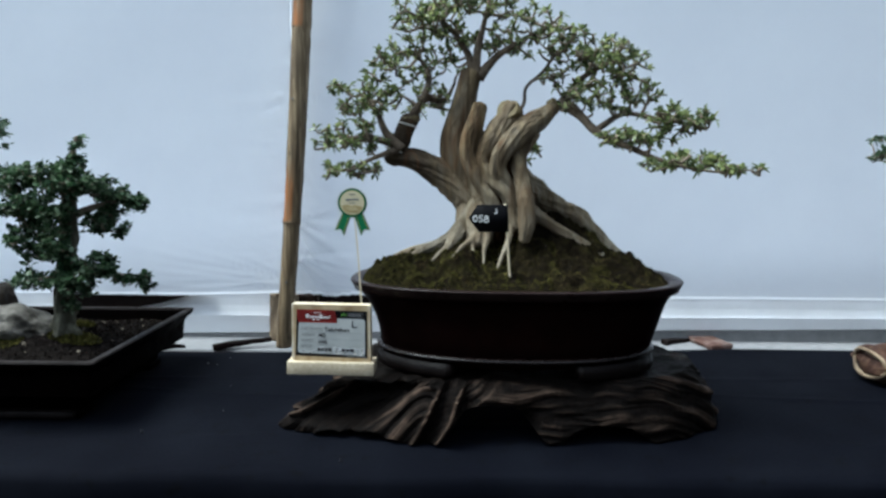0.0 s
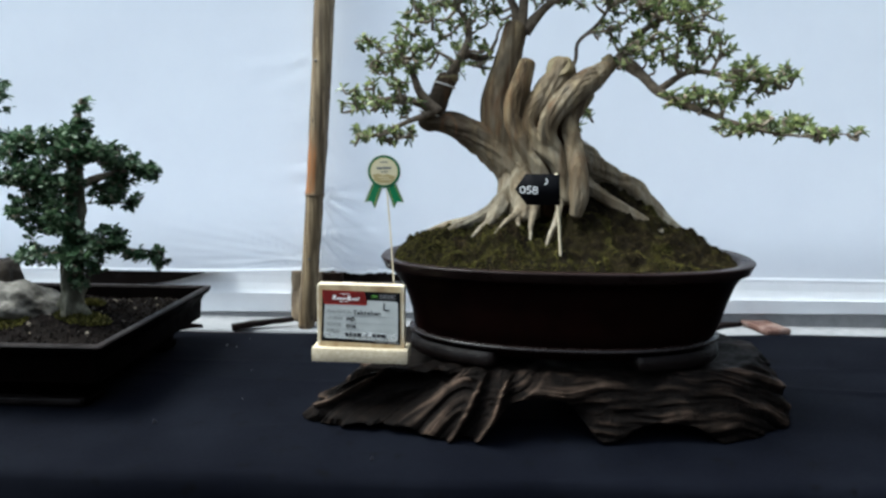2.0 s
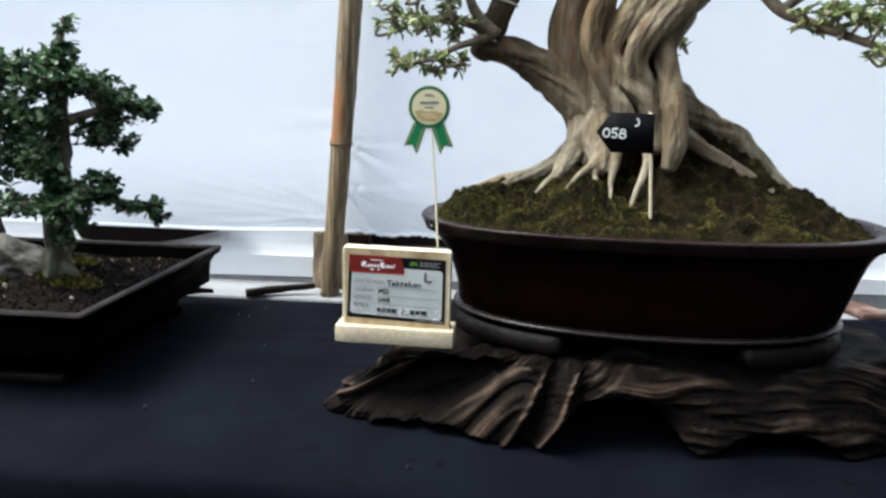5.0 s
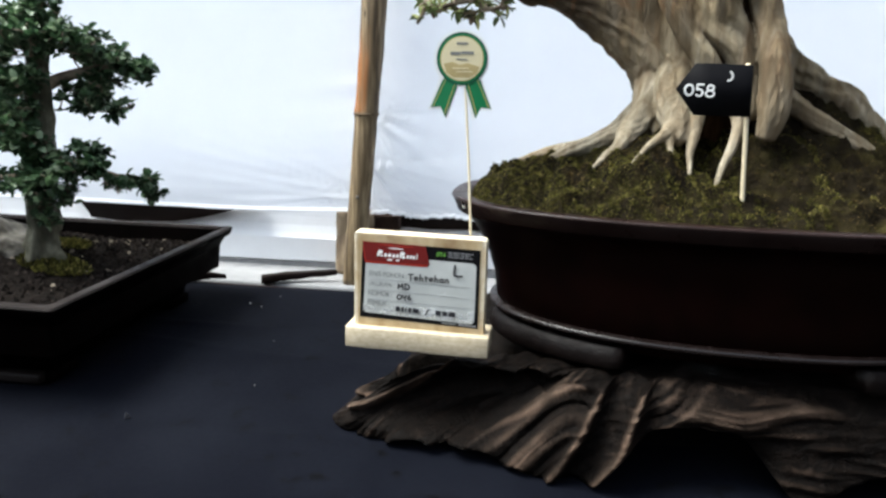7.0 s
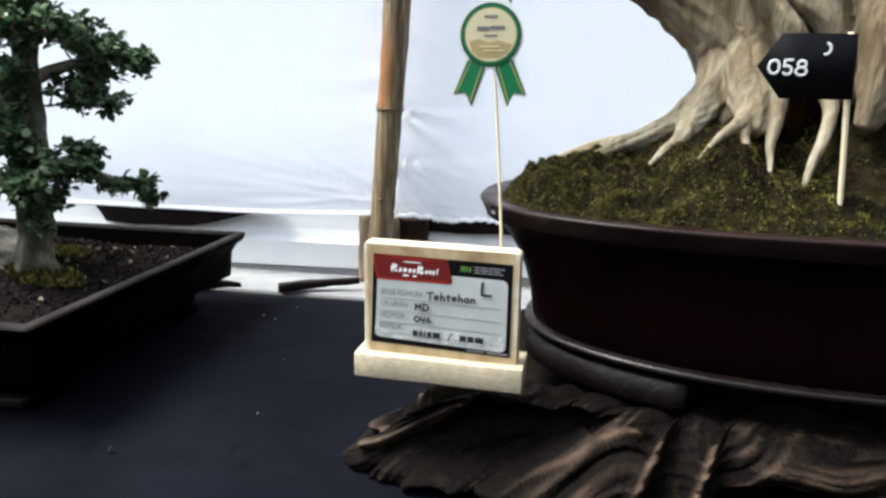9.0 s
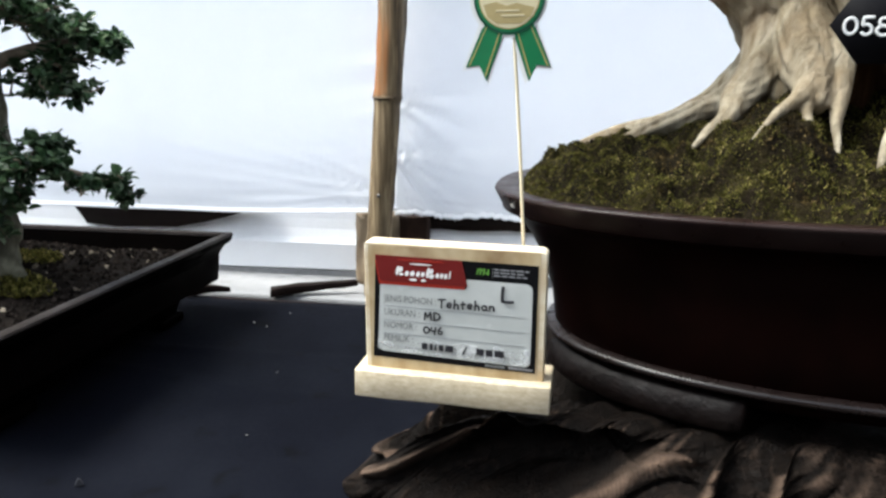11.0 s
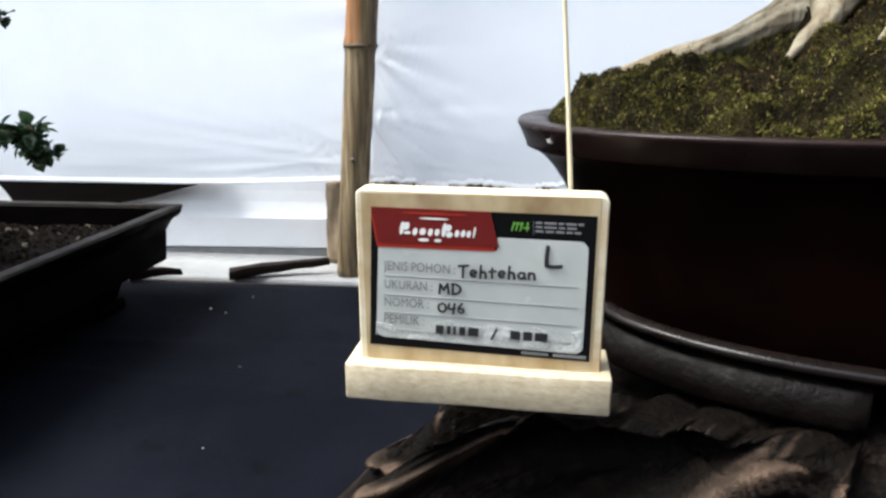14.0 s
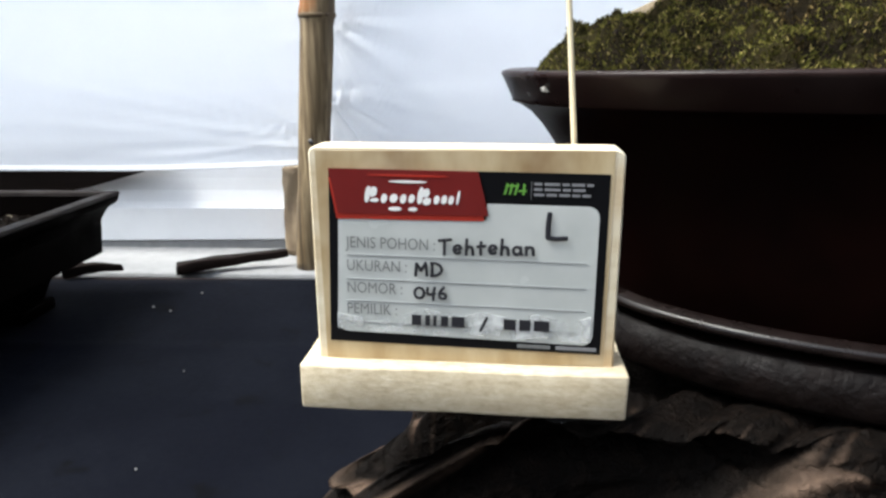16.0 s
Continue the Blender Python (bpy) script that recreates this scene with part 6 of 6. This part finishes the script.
tray_tree(pose(-0.814, 1.405, 0.885), "bushy dark green bonsai with a thick straight trunk",
          [[(-0.018, 0, -0.01, 0.029), (-0.018, 0, 0.03, 0.025), (-0.014, 0, 0.085, 0.022), (0.000, 0, 0.17, 0.021), (0.008, 0, 0.24, 0.019), (0.014, 0, 0.30, 0.016), (0.018, 0, 0.36, 0.009), (0.03, 0, 0.42, 0.004)],
           [(0.022, -0.01, -0.002, 0.007), (-0.002, -0.002, 0.022, 0.011), (-0.008, 0, 0.05, 0.014)], [(-0.054, -0.01, -0.004, 0.007), (-0.034, -0.004, 0.02, 0.011), (-0.022, 0, 0.05, 0.014)], [(-0.016, -0.036, -0.004, 0.007), (-0.016, -0.018, 0.02, 0.012), (-0.015, 0, 0.06, 0.014)]],
          [[(0.012, 0, 0.26, 0.010), (0.06, 0.03, 0.283, 0.007), (0.09, 0.055, 0.292, 0.004), (0.118, 0.08, 0.292, 0.002)],
           [(0.0, 0, 0.14, 0.009), (0.045, -0.01, 0.155, 0.006), (0.09, 0.0, 0.142, 0.004), (0.15, 0.02, 0.120, 0.002)],
           [(0.005, 0, 0.22, 0.010), (-0.04, 0.0, 0.235, 0.007), (-0.10, 0.0, 0.24, 0.004)],
           [(0.014, 0, 0.30, 0.009), (-0.03, 0.0, 0.335, 0.006), (-0.08, 0.0, 0.35, 0.003)],
           [(-0.005, 0, 0.12, 0.008), (-0.03, -0.03, 0.13, 0.005), (-0.06, -0.05, 0.125, 0.003)],
           [(0.018, 0, 0.35, 0.007), (0.028, 0, 0.40, 0.005), (0.037, 0, 0.435, 0.003)]],
          [((0.036, 0, 0.416), (0.009, 0.012, 0.014), 6), ((0.028, 0, 0.382), (0.020, 0.025, 0.020), 11), ((0.010, 0, 0.362), (0.040, 0.04, 0.014), 18), ((-0.045, 0, 0.350), (0.050, 0.05, 0.030), 34), ((0.030, -0.01, 0.332), (0.065, 0.06, 0.022), 44),
           ((0.088, 0.055, 0.290), (0.050, 0.05, 0.024), 40), ((0.127, 0.085, 0.282), (0.014, 0.02, 0.018), 8), ((0.070, 0.035, 0.260), (0.034, 0.04, 0.022), 22), ((-0.065, 0, 0.245), (0.055, 0.05, 0.034), 40),
           ((-0.11, 0, 0.30), (0.05, 0.05, 0.04), 26), ((0.010, -0.03, 0.185), (0.040, 0.03, 0.018), 22), ((-0.043, -0.04, 0.128), (0.052, 0.04, 0.020), 32), ((0.070, 0, 0.158), (0.034, 0.04, 0.022), 24),
           ((0.134, 0.02, 0.122), (0.040, 0.03, 0.014), 20), ((0.040, -0.04, 0.112), (0.040, 0.03, 0.018), 24), ((0.020, -0.03, 0.066), (0.012, 0.012, 0.016), 5), ((-0.005, -0.035, 0.225), (0.035, 0.02, 0.024), 12), ((0.0, -0.035, 0.15), (0.04, 0.02, 0.025), 16), ((0.005, -0.04, 0.27), (0.05, 0.02, 0.022), 20), ((0.0, -0.045, 0.20), (0.03, 0.015, 0.03), 14), ((0.012, -0.04, 0.315), (0.04, 0.02, 0.022), 16), ((0.114, 0.08, 0.292), (0.03, 0.03, 0.014), 16), ((-0.05, -0.02, 0.185), (0.04, 0.03, 0.014), 10), ((-0.09, 0.0, 0.345), (0.035, 0.04, 0.02), 10),
           ((0.070, 0.035, 0.322), (0.050, 0.045, 0.020), 34), ((0.072, 0.035, 0.238), (0.050, 0.045, 0.022), 24), ((0.055, -0.02, 0.140), (0.060, 0.05, 0.026), 30), ((0.160, 0.02, 0.108), (0.016, 0.02, 0.012), 6),
           ((-0.085, -0.01, 0.285), (0.050, 0.05, 0.026), 30), ((-0.075, -0.01, 0.205), (0.050, 0.05, 0.026), 28)], 3.0)
tray_tree(pose(-1.06, 1.45, 0.885), "bushy dark green bonsai beside a brown rock",
          [[(0, 0, -0.01, 0.026), (0.01, 0, 0.12, 0.02), (0.0, 0, 0.26, 0.016), (0.01, 0, 0.40, 0.008)]],
          [[(0.005, 0, 0.25, 0.009), (0.05, 0, 0.30, 0.006), (0.09, 0, 0.33, 0.003)], [(0.01, 0, 0.36, 0.007), (0.05, 0, 0.42, 0.004), (0.08, 0, 0.45, 0.002)], [(0, 0, 0.2, 0.008), (-0.06, 0, 0.26, 0.004)]],
          [((0.065, 0, 0.44), (0.05, 0.05, 0.035), 26), ((0.0, 0, 0.44), (0.07, 0.07, 0.06), 40), ((0.09, 0, 0.345), (0.05, 0.05, 0.04), 28), ((0.0, 0, 0.32), (0.09, 0.08, 0.05), 40), ((-0.07, 0, 0.27), (0.07, 0.07, 0.04), 26)], 7.0)


# ---- the bonsai at the other end of the table ----
def log_slab():
    t = thing("wooden_slab", pose(1.022, 1.53, TABLE_Z), "red-brown wooden root slab with a pale barked edge", "wooden stand")
    bm = bmesh.new()
    tube(bm, [(0.0, 0, 0.050, 0.020), (0.012, 0, 0.048, 0.031), (0.05, 0.01, 0.046, 0.036), (0.2, 0, 0.045, 0.042), (0.42, 0.0, 0.042, 0.04), (0.5, 0, 0.04, 0.03)], 8, 28, 0.35, 0.22, 5.0)
    tube(bm, [(0.040, -0.04, 0.020, 0.012), (0.065, -0.045, 0.022, 0.021), (0.16, -0.04, 0.024, 0.024), (0.34, -0.02, 0.026, 0.026), (0.45, 0, 0.028, 0.02)], 8, 24, 0.40, 0.24, 8.0)
    for v in bm.verts:
        v.co.y *= 2.2
        v.co.z = max(0.0, min(v.co.z, 0.084))
    part("slab", bm, M_REDWOOD, t)
    bm = bmesh.new()
    rim = [(0.004 + 0.006 * math.cos(a * 2), 0.060 * math.cos(a), 0.049 + 0.030 * math.sin(a), 0.0052) for a in np.linspace(0, 2 * math.pi, 25)]
    tube(bm, rim, 2, 8, 0.45, 0.3, 3.0)
    part("bark_edge", bm, M_POST, t, "pale flaking bark round the cut end")
    return t


log_slab()
bm = bmesh.new()
v, f = ringed([(0.05, 0.0), (0.045, 0.002), (0.03, 0.07), (0.006, 0.085), (0.0, 0.09), (0.0, 0.10), (0.012, 0.10), (0.018, 0.085), (0.03, 0.07)], 0.17, 0.11, 2.4, 60)
far_pot = data_part("bonsai_pot", v, f, M_TRAY)
far_pot.matrix_world = pose(1.275, 1.53, 0.837)
tagged(far_pot, "small dark clay pot on the red-brown slab", "plant pot")
bm.free()
far = thing("bonsai_tree", pose(1.275, 1.53, 0.90), "spreading bonsai with a low outstretched branch", "bonsai tree")
bm = bmesh.new()
tube(bm, [(0, 0, -0.02, 0.045), (0.01, 0, 0.1, 0.035), (-0.01, 0, 0.25, 0.026), (0.0, 0, 0.4, 0.012)], 8, 14, 0.2, 0.15, 2.0)
part("trunk", bm, M_BARK, far)
far_limbs = [[(-0.01, 0, 0.26, 0.012), (-0.12, -0.01, 0.35, 0.008), (-0.22, -0.02, 0.38, 0.005), (-0.31, -0.03, 0.385, 0.002)], [(0, 0, 0.33, 0.012), (0.1, 0, 0.42, 0.006), (0.18, 0, 0.45, 0.003)]]
for l in far_limbs:
    bm = bmesh.new()
    tube(bm, l, 6, 8, 0.3)
    part("limb", bm, M_TWIG, far)
twigs, lv, lf = bmesh.new(), [], []
crown_pads(far_limbs, [((-0.23, -0.02, 0.39), (0.09, 0.05, 0.02), 34), ((-0.24, -0.02, 0.425), (0.07, 0.04, 0.012), 20), ((-0.08, 0, 0.45), (0.1, 0.08, 0.05), 40), ((0.1, 0, 0.47), (0.12, 0.09, 0.06), 50)],
           random.Random(77), twigs, lv, lf, 0.018, 8)
part("twig_growth", twigs, M_TWIG, far)["kind"] = "stuff"
data_part("crown", lv, lf, M_LEAF_DARK, far, smooth=False)["kind"] = "stuff"


# ---- litter on the tablecloth ----
def crumb(x, y, size, material, label, seed):
    v, f = [], []
    chunk(v, f, (0, 0, size * 0.4), size, random.Random(seed))
    ob = data_part("crumb", v, f, material, smooth=False)
    ob.matrix_world = pose(x, y, TABLE_Z + 0.0005)
    return tagged(ob, label, "crumb", "crumbs on the tablecloth")


for i, (x, y, s) in enumerate(((-0.599, 1.628, 0.002), (-0.571, 1.615, 0.002), (-0.560, 1.68, 0.0014), (-0.483, 1.46, 0.0013), (-0.447, 1.302, 0.0013))):
    crumb(x, y, s, M_SPECK, "tiny pale crumb on the black tablecloth", i)
crumb(-0.565, 1.19, 0.0055, M_INK, "small black crumb on the tablecloth", 9)
crumb(-0.163, 1.075, 0.004, M_INK, "small black crumb on the tablecloth", 10)
